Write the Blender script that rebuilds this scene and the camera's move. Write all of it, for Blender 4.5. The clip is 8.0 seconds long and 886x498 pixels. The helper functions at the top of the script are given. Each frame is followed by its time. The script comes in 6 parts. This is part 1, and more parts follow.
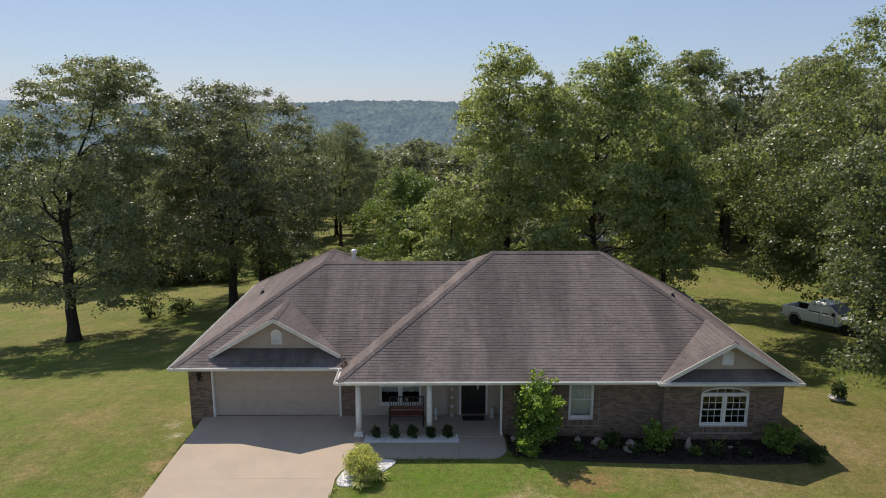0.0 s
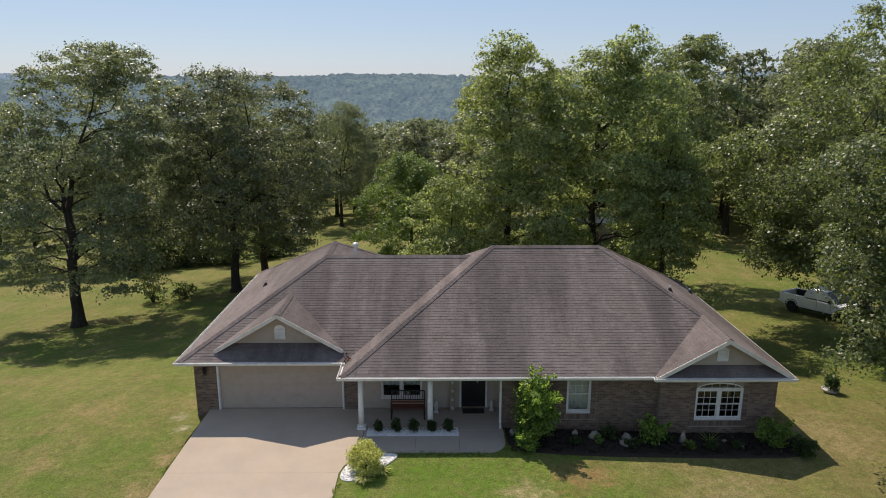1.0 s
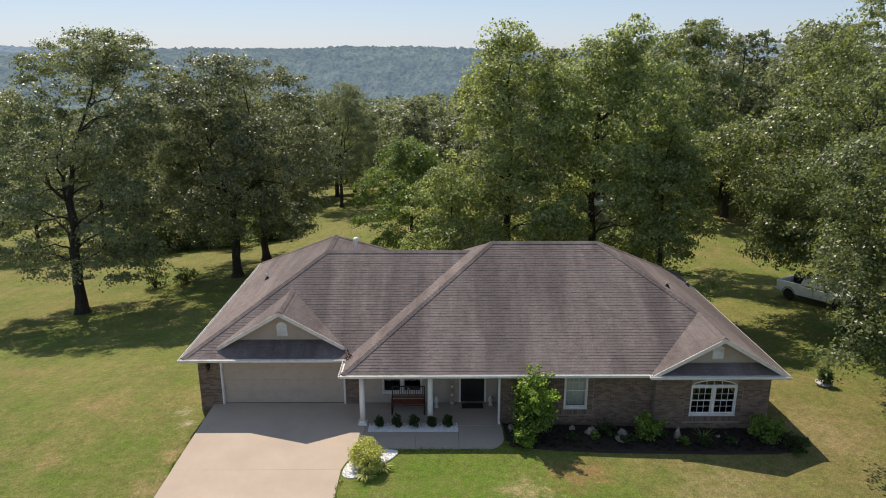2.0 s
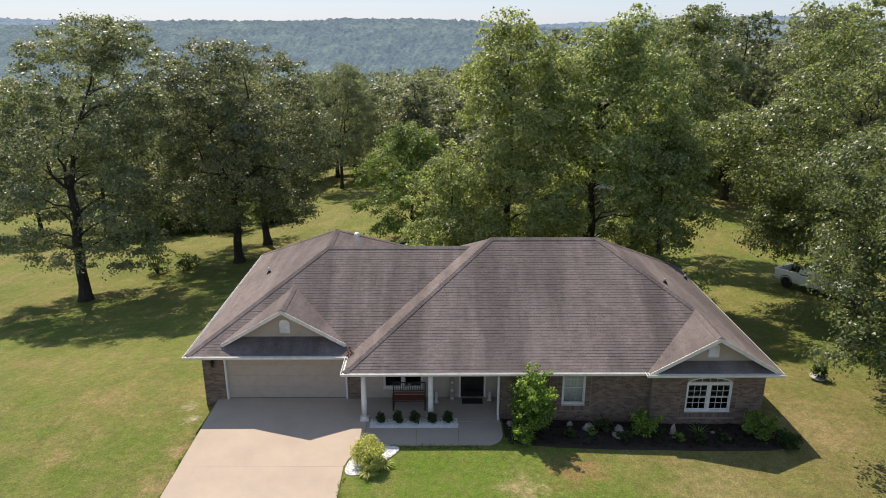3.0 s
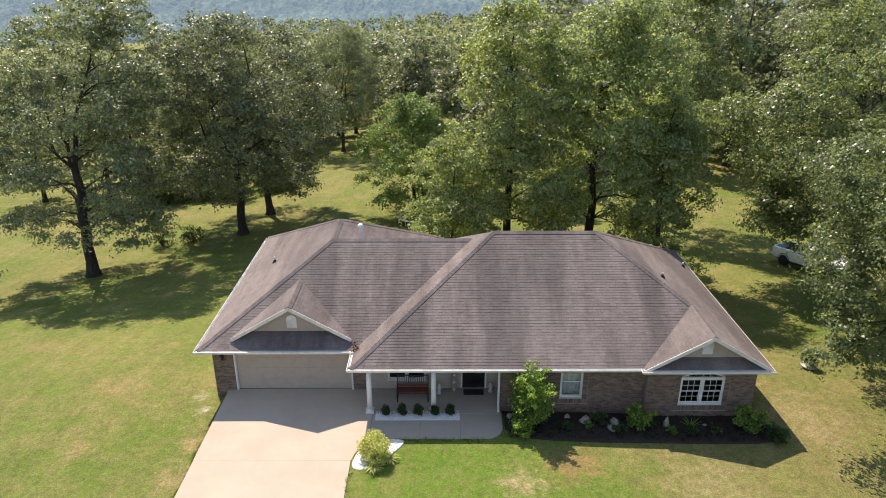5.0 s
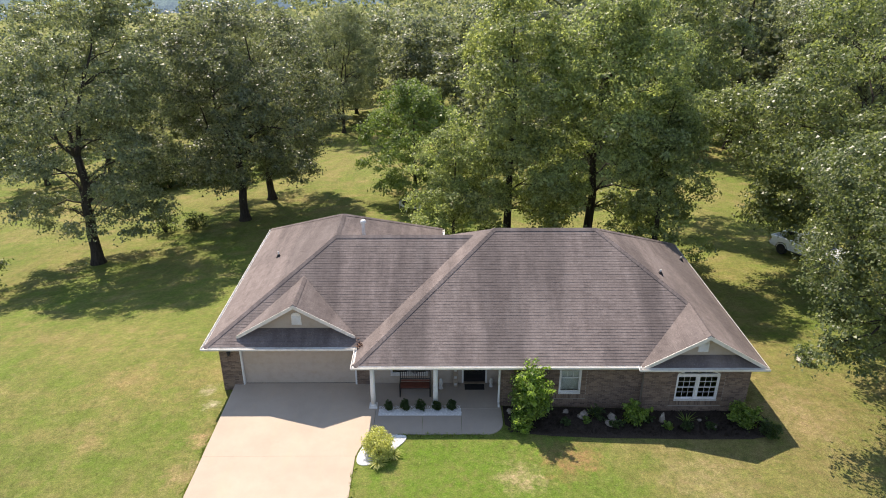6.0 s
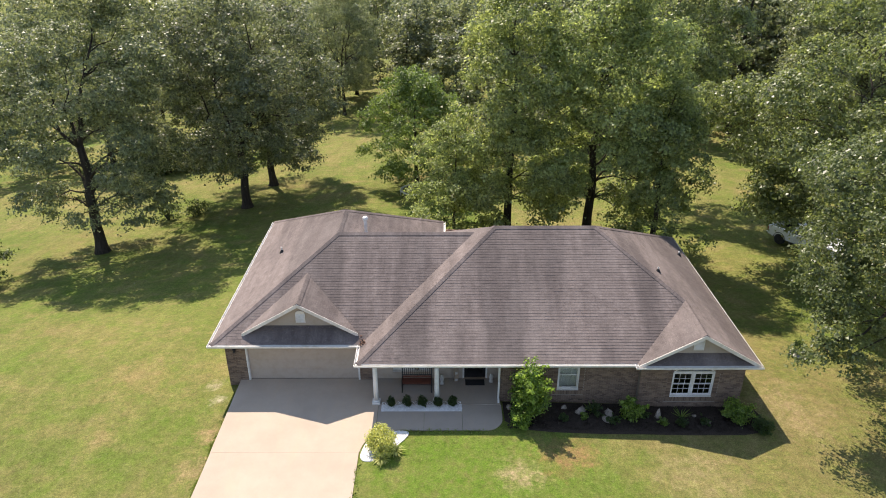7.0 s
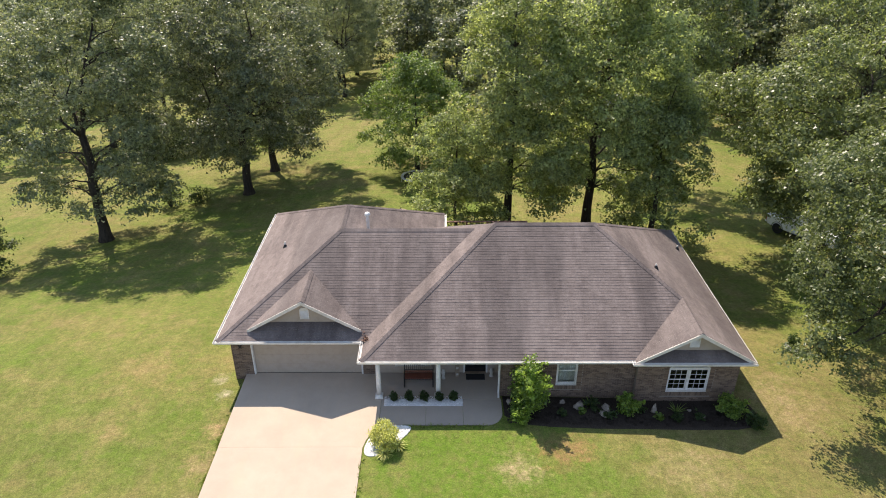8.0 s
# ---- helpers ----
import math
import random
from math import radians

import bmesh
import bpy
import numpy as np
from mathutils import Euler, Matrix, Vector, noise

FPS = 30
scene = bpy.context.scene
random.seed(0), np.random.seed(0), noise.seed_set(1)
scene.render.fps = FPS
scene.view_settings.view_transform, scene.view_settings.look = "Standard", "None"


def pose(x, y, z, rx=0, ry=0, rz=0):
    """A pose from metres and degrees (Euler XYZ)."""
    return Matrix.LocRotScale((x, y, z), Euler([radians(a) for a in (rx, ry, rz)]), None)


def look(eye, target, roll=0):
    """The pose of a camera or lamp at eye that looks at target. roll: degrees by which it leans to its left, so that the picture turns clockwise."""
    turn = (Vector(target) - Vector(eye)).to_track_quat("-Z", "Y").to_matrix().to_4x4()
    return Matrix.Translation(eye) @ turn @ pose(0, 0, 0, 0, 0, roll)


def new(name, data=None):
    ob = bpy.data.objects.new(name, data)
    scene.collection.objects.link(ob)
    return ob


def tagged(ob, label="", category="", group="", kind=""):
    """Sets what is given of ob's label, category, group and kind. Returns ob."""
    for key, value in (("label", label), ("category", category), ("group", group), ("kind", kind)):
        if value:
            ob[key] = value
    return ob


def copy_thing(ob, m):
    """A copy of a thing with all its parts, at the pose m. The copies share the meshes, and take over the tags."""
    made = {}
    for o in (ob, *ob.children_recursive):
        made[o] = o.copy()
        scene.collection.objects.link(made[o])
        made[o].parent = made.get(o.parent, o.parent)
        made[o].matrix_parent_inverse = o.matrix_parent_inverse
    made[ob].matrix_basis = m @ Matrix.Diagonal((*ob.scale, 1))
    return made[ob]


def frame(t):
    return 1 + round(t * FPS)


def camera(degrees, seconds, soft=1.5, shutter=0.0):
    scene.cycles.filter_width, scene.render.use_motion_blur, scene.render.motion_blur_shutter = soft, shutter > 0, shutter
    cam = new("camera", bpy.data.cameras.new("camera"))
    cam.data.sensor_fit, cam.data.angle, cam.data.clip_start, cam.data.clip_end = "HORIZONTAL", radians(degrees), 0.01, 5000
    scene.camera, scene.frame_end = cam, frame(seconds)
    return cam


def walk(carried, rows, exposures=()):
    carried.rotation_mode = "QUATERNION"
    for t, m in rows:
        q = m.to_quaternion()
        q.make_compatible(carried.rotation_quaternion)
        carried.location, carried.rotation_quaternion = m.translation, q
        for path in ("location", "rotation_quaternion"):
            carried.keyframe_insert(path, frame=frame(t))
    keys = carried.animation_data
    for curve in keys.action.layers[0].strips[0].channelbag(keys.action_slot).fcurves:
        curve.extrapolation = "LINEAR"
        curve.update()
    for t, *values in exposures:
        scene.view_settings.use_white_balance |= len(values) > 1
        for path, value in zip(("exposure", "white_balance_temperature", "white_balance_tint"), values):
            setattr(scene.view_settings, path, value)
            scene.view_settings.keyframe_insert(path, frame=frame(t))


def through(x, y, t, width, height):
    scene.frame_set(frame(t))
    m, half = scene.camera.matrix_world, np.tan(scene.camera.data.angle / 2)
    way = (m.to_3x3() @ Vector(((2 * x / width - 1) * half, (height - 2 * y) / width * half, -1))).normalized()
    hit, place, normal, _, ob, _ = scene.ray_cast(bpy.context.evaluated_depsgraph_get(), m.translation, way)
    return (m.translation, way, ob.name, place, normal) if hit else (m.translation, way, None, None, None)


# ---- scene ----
cam = camera(66.1, 8.0, soft=1.0)
# seconds, x, y, z, yaw, pitch
ROWS = [
    (0.0, -0.202, -0.683, 11.781, -0.44, -11.547),
    (0.5, -0.210, -0.770, 12.247, -0.41, -12.64),
    (1.0, -0.203, -0.830, 12.708, -0.39, -13.71),
    (1.5, -0.195, -0.852, 13.198, -0.385, -14.80),
    (3.0, -0.180, -0.830, 14.704, -0.34, -18.04),
    (3.5, -0.186, -0.785, 15.196, -0.305, -19.10),
    (4.0, -0.198, -0.725, 15.702, -0.275, -20.15),
    (4.5, -0.212, -0.680, 16.22, -0.26, -21.22),
    (6.0, -0.296, -0.690, 17.896, -0.213, -24.50),
    (6.5, -0.313, -0.677, 18.468, -0.205, -25.55),
    (7.0, -0.334, -0.658, 19.028, -0.186, -26.59),
    (7.5, -0.356, -0.635, 19.582, -0.172, -27.64),
    (8.0, -0.381, -0.600, 20.140, -0.162, -28.70),
]
walk(cam, [(t, pose(x, y, z, 90 + pitch, 0, yaw)) for t, x, y, z, yaw, pitch in ROWS],
     [(0.0, 0.02, 6800, 14), (1.5, 0.15, 6900, 14), (3.5, 0.52, 6950, 15), (4.5, 0.74, 6950, 15), (6.5, 0.84, 6950, 15), (8.0, 0.84, 6950, 15)])

# ---- world, sun ----
SUN = Vector((-0.349, 0.70, 1.0)).normalized()      # towards the sun
world = bpy.data.worlds.new("sky")
scene.world = world
world.use_nodes = True
wn = world.node_tree
sky = wn.nodes.new("ShaderNodeTexSky")
sky.sky_type = "NISHITA"
sky.sun_disc = False
sky.sun_elevation = math.asin(SUN.z)
sky.sun_rotation = math.atan2(SUN.x, SUN.y)
sky.altitude = 300
sky.air_density, sky.dust_density, sky.ozone_density = 1.0, 0.35, 3.0
wn.nodes["Background"].inputs[1].default_value = 0.080
haze = wn.nodes.new("ShaderNodeMix")                # summer haze evens out the whole sky
haze.data_type = "RGBA"
haze.inputs[0].default_value = 0.46
haze.inputs[7].default_value = (5.4, 7.5, 11.2, 1)
wn.links.new(sky.outputs[0], haze.inputs[6])
wn.links.new(haze.outputs[2], wn.nodes["Background"].inputs[0])
lamp = bpy.data.lights.new("sun", "SUN")
lamp.energy, lamp.angle, lamp.color = 4.9, radians(0.53), (1.0, 0.93, 0.83)
sun = new("sun", lamp)
sun.matrix_world = look(SUN * 80, (0, 0, 0))


# ---- materials ----
class Nodes:
    """Short hand for a node material."""

    def __init__(self, name, rough=0.8, spec=0.3, metal=0.0):
        self.m = bpy.data.materials.new(name)
        self.m.use_nodes = True
        self.t = self.m.node_tree
        self.b = self.t.nodes["Principled BSDF"]
        self.b.inputs["Roughness"].default_value = rough
        self.b.inputs["Specular IOR Level"].default_value = spec
        self.b.inputs["Metallic"].default_value = metal
        self.pos = self.t.nodes.new("ShaderNodeNewGeometry")
        self.obj = self.t.nodes.new("ShaderNodeObjectInfo")

    def put(self, socket, value):
        if hasattr(value, "links") or hasattr(value, "is_linked"):
            self.t.links.new(value, socket)
        else:
            socket.default_value = value

    def node(self, kind, **sockets):
        n = self.t.nodes.new(kind)
        for key, v in sockets.items():
            self.put(n.inputs[key.replace("_", " ")], v)
        return n

    def scaled(self, sx, sy, sz, space="world"):
        if space == "world":
            src = self.pos.outputs["Position"]
        else:
            src = self.t.nodes.new("ShaderNodeTexCoord").outputs["Object"]
        n = self.node("ShaderNodeVectorMath")
        n.operation = "MULTIPLY"
        self.t.links.new(src, n.inputs[0])
        n.inputs[1].default_value = (sx, sy, sz)
        return n.outputs[0]

    def noise(self, scale, detail=4.0, rough=0.6, stretch=(1, 1, 1), lo=0.3, hi=0.7, space="world"):
        n = self.node("ShaderNodeTexNoise", Vector=self.scaled(*stretch, space), Scale=scale, Detail=detail, Roughness=rough)
        r = self.node("ShaderNodeMapRange", Value=n.outputs[0])
        r.inputs[1].default_value, r.inputs[2].default_value = lo, hi
        return r.outputs[0]

    def mix(self, fac, a, b, blend="MIX"):
        n = self.t.nodes.new("ShaderNodeMix")
        n.data_type, n.blend_type = "RGBA", blend
        self.put(n.inputs[0], fac)
        self.put(n.inputs[6], (*a, 1) if isinstance(a, tuple) else a)
        self.put(n.inputs[7], (*b, 1) if isinstance(b, tuple) else b)
        return n.outputs[2]

    def times(self, a, k):
        n = self.t.nodes.new("ShaderNodeMath")
        n.operation = "MULTIPLY"
        self.put(n.inputs[0], a)
        self.put(n.inputs[1], k)
        return n.outputs[0]

    def island(self):
        return self.pos.outputs["Random Per Island"]

    def rnd(self):
        return self.obj.outputs["Random"]

    def each(self):
        """A random number for each piece, joined or single."""
        n = self.node("ShaderNodeMath")
        n.operation = "ADD"
        self.t.links.new(self.island(), n.inputs[0])
        self.t.links.new(self.rnd(), n.inputs[1])
        f = self.node("ShaderNodeMath")
        f.operation = "FRACT"
        self.t.links.new(n.outputs[0], f.inputs[0])
        return f.outputs[0]

    def vary(self, colour, fac, amount):
        """Lightness up and down by amount with fac from 0 to 1."""
        n = self.node("ShaderNodeHueSaturation", Color=colour)
        r = self.node("ShaderNodeMapRange", Value=fac)
        r.inputs[3].default_value, r.inputs[4].default_value = 1 - amount, 1 + amount
        self.t.links.new(r.outputs[0], n.inputs["Value"])
        return n.outputs[0]

    def colour(self, c):
        self.put(self.b.inputs["Base Color"], (*c, 1) if isinstance(c, tuple) else c)
        return self

    def bump(self, height, strength=0.3, distance=0.02):
        n = self.node("ShaderNodeBump", Height=height, Strength=strength, Distance=distance)
        self.t.links.new(n.outputs[0], self.b.inputs["Normal"])
        return self

    def rough(self, value):
        self.put(self.b.inputs["Roughness"], value)
        return self


def painted(name, c, rough=0.5, spec=0.4, dirt=0.12, scale=3.0, metal=0.0, bump=0.1):
    """Paint or plastic with faint grime at two scales."""
    n = Nodes(name, rough, spec, metal)
    d = tuple(v * (1 - 2.5 * dirt) * k for v, k in zip(c, (1.0, 0.96, 0.88)))
    col = n.mix(n.noise(scale, 5, 0.65, lo=0.45, hi=0.85), c, d)
    col = n.vary(col, n.noise(scale * 14, 3), dirt * 0.5)
    n.colour(col)
    n.bump(n.noise(scale * 30, 3), bump, 0.003)
    return n.m


def leafy(name, dark, light, brown, gloss=0.48, through=0.48, spec=0.45):
    """Leaves: colour varies by leaf, by clump and by plant; thin, so light passes through."""
    n = Nodes(name, gloss, spec)
    c = n.mix(n.island(), dark, light)
    c = n.mix(n.times(n.noise(0.45, 3, lo=0.45, hi=0.8), 0.55), c, light)
    c = n.mix(n.times(n.noise(0.8, 2, lo=0.62, hi=0.8, stretch=(1, 1, 0.7)), 0.45), c, brown)
    c = n.vary(c, n.rnd(), 0.15)
    n.colour(c)
    tr = n.node("ShaderNodeBsdfTranslucent")
    warm = n.mix(0.55, c, (1.0, 1.0, 0.45), "MULTIPLY")
    up = n.node("ShaderNodeHueSaturation", Color=warm)
    up.inputs["Value"].default_value = 2.6
    n.t.links.new(up.outputs[0], tr.inputs[0])
    mx = n.t.nodes.new("ShaderNodeMixShader")
    mx.inputs[0].default_value = through
    n.t.links.new(n.b.outputs[0], mx.inputs[1])
    n.t.links.new(tr.outputs[0], mx.inputs[2])
    n.t.links.new(mx.outputs[0], n.t.nodes["Material Output"].inputs[0])
    return n.m


def grass_material():
    n = Nodes("lawn", 0.85, 0.12)
    c = n.mix(n.noise(0.11, 5, 0.6, lo=0.34, hi=0.64), (0.108, 0.146, 0.026), (0.196, 0.176, 0.058))
    c = n.mix(n.times(n.noise(0.36, 6, 0.68, stretch=(1, 1.4, 1), lo=0.47, hi=0.70), 0.75), c, (0.265, 0.200, 0.086))
    c = n.mix(n.times(n.noise(0.8, 5, 0.65, lo=0.44, hi=0.74), 0.65), c, (0.094, 0.164, 0.015))
    c = n.mix(n.times(n.noise(2.2, 6, 0.75, lo=0.52, hi=0.82), 0.5), c, (0.30, 0.235, 0.120))
    c = n.vary(c, n.noise(0.9, 4, 0.6, stretch=(1.6, 0.3, 1), lo=0.35, hi=0.65), 0.10)
    # greener and drier stretches, and bare soil here and there
    for x, y, r, soil, k in ((-1.0, 18.6, 6.5, (0.098, 0.172, 0.016), 0.85), (-11.4, 21.5, 4.5, (0.090, 0.155, 0.016), 0.8), (-14.0, 36.0, 9.0, (0.095, 0.160, 0.018), 0.7), (1.5, 17.5, 6.5, (0.094, 0.176, 0.016), 0.9), (5.0, 17.6, 4.5, (0.100, 0.165, 0.020), 0.9), (14.5, 21.5, 11.0, (0.190, 0.146, 0.062), 1.0),
                             (4.4, 19.45, 1.3, (0.30, 0.150, 0.082), 1.0), (2.6, 18.4, 1.1, (0.42, 0.30, 0.18), 1.0), (5.3, 19.5, 0.9, (0.32, 0.17, 0.09), 0.9), (-9.75, 20.8, 0.75, (0.40, 0.25, 0.14), 1.0), (-10.1, 23.1, 0.45, (0.48, 0.40, 0.28), 1.0), (-14.2, 20.9, 0.8, (0.33, 0.22, 0.11), 0.7),
                             (-10.6, 24.2, 0.5, (0.50, 0.40, 0.28), 0.9), (-9.5, 19.2, 0.5, (0.38, 0.25, 0.15), 0.8),
                             (9.5, 18.6, 2.2, (0.38, 0.28, 0.16), 0.55), (14.5, 22.5, 2.6, (0.40, 0.29, 0.17), 0.6), (-14.5, 25.2, 2.4, (0.34, 0.22, 0.10), 0.35), (-9.9, 17.0, 0.8, (0.36, 0.25, 0.14), 0.6), (-9.95, 18.7, 0.8, (0.40, 0.26, 0.15), 0.9), (-19.5, 17.5, 0.35, (0.50, 0.42, 0.30), 1.0)):
        d = n.node("ShaderNodeVectorMath")
        d.operation = "DISTANCE"
        n.t.links.new(n.scaled(1, 1, 0), d.inputs[0])
        d.inputs[1].default_value = (x, y, 0)
        ragged = n.node("ShaderNodeMath")
        ragged.operation = "MULTIPLY_ADD"
        n.put(ragged.inputs[0], n.noise(1.1 + 1.2 / r, 5, 0.7, lo=0.3, hi=0.7))
        ragged.inputs[1].default_value, ragged.inputs[2].default_value = r * 1.1, r * -0.5
        far_off = n.node("ShaderNodeMath")
        n.put(far_off.inputs[0], d.outputs["Value"])
        n.put(far_off.inputs[1], ragged.outputs[0])
        near = n.node("ShaderNodeMapRange", Value=far_off.outputs[0])
        near.inputs[1].default_value, near.inputs[2].default_value, near.inputs[3].default_value, near.inputs[4].default_value = r * 0.1, r, k, 0.0
        c = n.mix(n.times(near.outputs[0], n.noise(2.4, 6, 0.78, lo=0.30, hi=0.66)), c, soil)
    # tufts, thatch and single blades
    c = n.mix(n.times(n.noise(5.5, 5, 0.75, lo=0.52, hi=0.72), 0.38), c, (0.225, 0.215, 0.090))
    c = n.mix(n.times(n.noise(9, 5, 0.75, stretch=(1, 1.2, 2), lo=0.50, hi=0.72), 0.40), c, (0.052, 0.092, 0.012))
    c = n.vary(c, n.noise(4, 6, 0.8, lo=0.36, hi=0.64), 0.22)
    c = n.vary(c, n.noise(15, 4, 0.8, lo=0.34, hi=0.66), 0.30)
    c = n.vary(c, n.noise(50, 2, 0.8, lo=0.34, hi=0.66), 0.30)
    n.colour(c)
    h = n.node("ShaderNodeMath")
    h.operation = "ADD"
    n.t.links.new(n.noise(9, 5, 0.75), h.inputs[0])
    n.t.links.new(n.noise(35, 3, 0.7), h.inputs[1])
    n.bump(h.outputs[0], 0.6, 0.045)
    return n.m


def concrete_material(name, c):
    n = Nodes(name, 0.85, 0.25)
    k = tuple(v * 0.84 for v in c)
    col = n.mix(n.noise(0.6, 6, 0.65, lo=0.35, hi=0.75), c, k)
    col = n.mix(n.times(n.noise(1.5, 5, 0.7, stretch=(1.6, 0.35, 1), lo=0.5, hi=0.75), 0.4), col, (c[0] * 1.1, c[1] * 1.02, c[2] * 0.92))
    col = n.mix(n.times(n.noise(5, 5, 0.7, lo=0.6, hi=0.8), 0.3), col, (0.25, 0.20, 0.15))
    n.colour(n.vary(col, n.noise(60, 3), 0.08))
    n.bump(n.noise(90, 4, 0.7), 0.25, 0.006)
    return n.m


def shingle_material():
    n = Nodes("shingle", 0.85, 0.12)
    c = n.mix(n.each(), (0.162, 0.133, 0.123), (0.194, 0.161, 0.149))
    # dark algae streaks that run down the slope
    streak = n.noise(0.55, 4, 0.55, stretch=(1.3, 0.22, 0.22), lo=0.42, hi=0.60)
    c = n.mix(n.times(streak, 0.8), c, (0.097, 0.081, 0.077))
    c = n.mix(n.times(n.noise(2.1, 4, 0.6, stretch=(1.5, 0.2, 0.2), lo=0.50, hi=0.72), 0.45), c, (0.088, 0.072, 0.068))
    c = n.mix(n.times(n.noise(0.9, 4, 0.6, stretch=(1.6, 0.22, 0.22), lo=0.52, hi=0.74), 0.35), c, (0.216, 0.186, 0.173))
    c = n.vary(n.vary(c, n.noise(14, 4, 0.75, lo=0.35, hi=0.65), 0.16), n.noise(2.4, 5, 0.7, lo=0.32, hi=0.68), 0.13)
    c = n.mix(n.times(n.noise(0.22, 4, lo=0.5, hi=0.75), 0.35), c, (0.208, 0.180, 0.168))
    n.colour(n.vary(c, n.noise(110, 2, 0.8), 0.3))
    n.bump(n.noise(160, 2, 0.8), 0.5, 0.004)
    return n.m


def brick_material():
    n = Nodes("brick", 0.9, 0.2)
    c = n.mix(n.each(), (0.068, 0.044, 0.033), (0.275, 0.190, 0.130))
    c = n.mix(0.42, c, (0.185, 0.132, 0.100))
    c = n.mix(n.times(n.noise(1.2, 4, lo=0.5, hi=0.8), 0.4), c, (0.135, 0.098, 0.085))
    n.colour(n.vary(c, n.noise(45, 4, 0.7), 0.22))
    n.bump(n.noise(70, 4, 0.7), 0.4, 0.006)
    return n.m


def bark_material():
    n = Nodes("bark", 0.95, 0.15)
    c = n.mix(n.noise(7, 5, 0.7, stretch=(1, 1, 0.15)), (0.024, 0.019, 0.015), (0.088, 0.072, 0.058))
    n.colour(n.mix(n.times(n.noise(1.1, 4, lo=0.55, hi=0.8), 0.5), c, (0.10, 0.10, 0.08)))
    n.bump(n.noise(11, 5, 0.75, stretch=(1, 1, 0.15)), 0.9, 0.05)
    return n.m


def mulch_material():
    n = Nodes("mulch", 0.95, 0.1)
    c = n.mix(n.noise(26, 4, 0.8), (0.020, 0.016, 0.014), (0.078, 0.060, 0.047))
    n.colour(n.mix(n.times(n.noise(1.2, 4, lo=0.5, hi=0.8), 0.4), c, (0.075, 0.060, 0.048)))
    n.bump(n.noise(30, 5, 0.8), 0.8, 0.04)
    return n.m


def stone_material(name, a, b, scale=6.0):
    n = Nodes(name, 0.9, 0.25)
    c = n.mix(n.noise(scale, 6, 0.7), a, b)
    n.colour(n.vary(c, n.island(), 0.18))
    n.bump(n.noise(scale * 4, 5, 0.75), 0.6, 0.02)
    return n.m


def wood_material(name, a, b, rough=0.6):
    n = Nodes(name, rough, 0.3)
    c = n.mix(n.noise(4, 6, 0.7, stretch=(1, 8, 8), space="object"), a, b)
    n.colour(n.vary(c, n.noise(2, 3, space="object"), 0.2))
    n.bump(n.noise(6, 5, 0.7, stretch=(1, 9, 9), space="object"), 0.3, 0.004)
    return n.m


def glass_material():
    n = Nodes("window_glass", 0.03, 0.5)
    n.b.inputs["Transmission Weight"].default_value = 1.0
    n.b.inputs["IOR"].default_value = 1.45
    n.colour((0.86, 0.90, 0.89))
    n.bump(n.noise(1.3, 2), 0.05, 0.01)
    return n.m


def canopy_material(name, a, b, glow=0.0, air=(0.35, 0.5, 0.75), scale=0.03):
    """Far woods seen as one bumpy cover; glow paints the haze, the air's light over the distance, as emission."""
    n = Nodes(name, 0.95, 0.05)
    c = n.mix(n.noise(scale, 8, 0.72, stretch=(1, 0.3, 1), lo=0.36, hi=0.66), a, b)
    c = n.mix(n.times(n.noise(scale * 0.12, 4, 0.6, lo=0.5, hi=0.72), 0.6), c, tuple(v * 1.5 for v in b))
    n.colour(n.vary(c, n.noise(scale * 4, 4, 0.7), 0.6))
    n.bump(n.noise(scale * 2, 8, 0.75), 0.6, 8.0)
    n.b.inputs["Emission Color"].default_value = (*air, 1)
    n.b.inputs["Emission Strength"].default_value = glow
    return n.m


LAWN = grass_material()
CONCRETE = concrete_material("driveway_concrete", (0.408, 0.334, 0.260))
WALK = concrete_material("walk_concrete", (0.35, 0.298, 0.245))
SHINGLE = shingle_material()
BRICK = brick_material()
MORTAR = concrete_material("mortar", (0.29, 0.245, 0.20))
BARK = bark_material()
MULCH = mulch_material()
WHITE = painted("white_paint", (0.68, 0.665, 0.63), 0.5)
TAN = painted("tan_siding", (0.39, 0.322, 0.255), 0.65, dirt=0.08)
DOOR_TAN = painted("garage_door_paint", (0.42, 0.342, 0.272), 0.5, dirt=0.07)
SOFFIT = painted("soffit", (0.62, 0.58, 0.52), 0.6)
GLASS = glass_material()
BLACK = painted("black_paint", (0.018, 0.016, 0.016), 0.35, dirt=0.1)
DARK = painted("dark_interior", (0.12, 0.105, 0.09), 0.9)
CURTAIN = painted("curtain_cloth", (0.62, 0.62, 0.56), 0.9, dirt=0.06)
GALV = painted("galvanised_metal", (0.64, 0.64, 0.62), 0.45, metal=0.15)
PVC = painted("vent_plastic", (0.70, 0.69, 0.66), 0.5)
RUBBER = painted("rubber", (0.022, 0.022, 0.023), 0.8)
TRUCK_WHITE = painted("truck_paint", (0.82, 0.83, 0.84), 0.18, spec=0.6, dirt=0.04, bump=0.0)
CHROME = painted("chrome", (0.75, 0.75, 0.76), 0.15, metal=1.0, bump=0.0)
RED_LENS = painted("red_lens", (0.35, 0.01, 0.01), 0.2)
LAMP_LENS = painted("lamp_lens", (0.80, 0.80, 0.78), 0.1)
BENCH_WOOD = wood_material("bench_wood", (0.10, 0.032, 0.020), (0.20, 0.07, 0.045))
GREY_WOOD = wood_material("weathered_wood", (0.17, 0.125, 0.09), (0.36, 0.28, 0.20))
DECK_WOOD = wood_material("deck_wood", (0.11, 0.058, 0.042), (0.20, 0.115, 0.080))
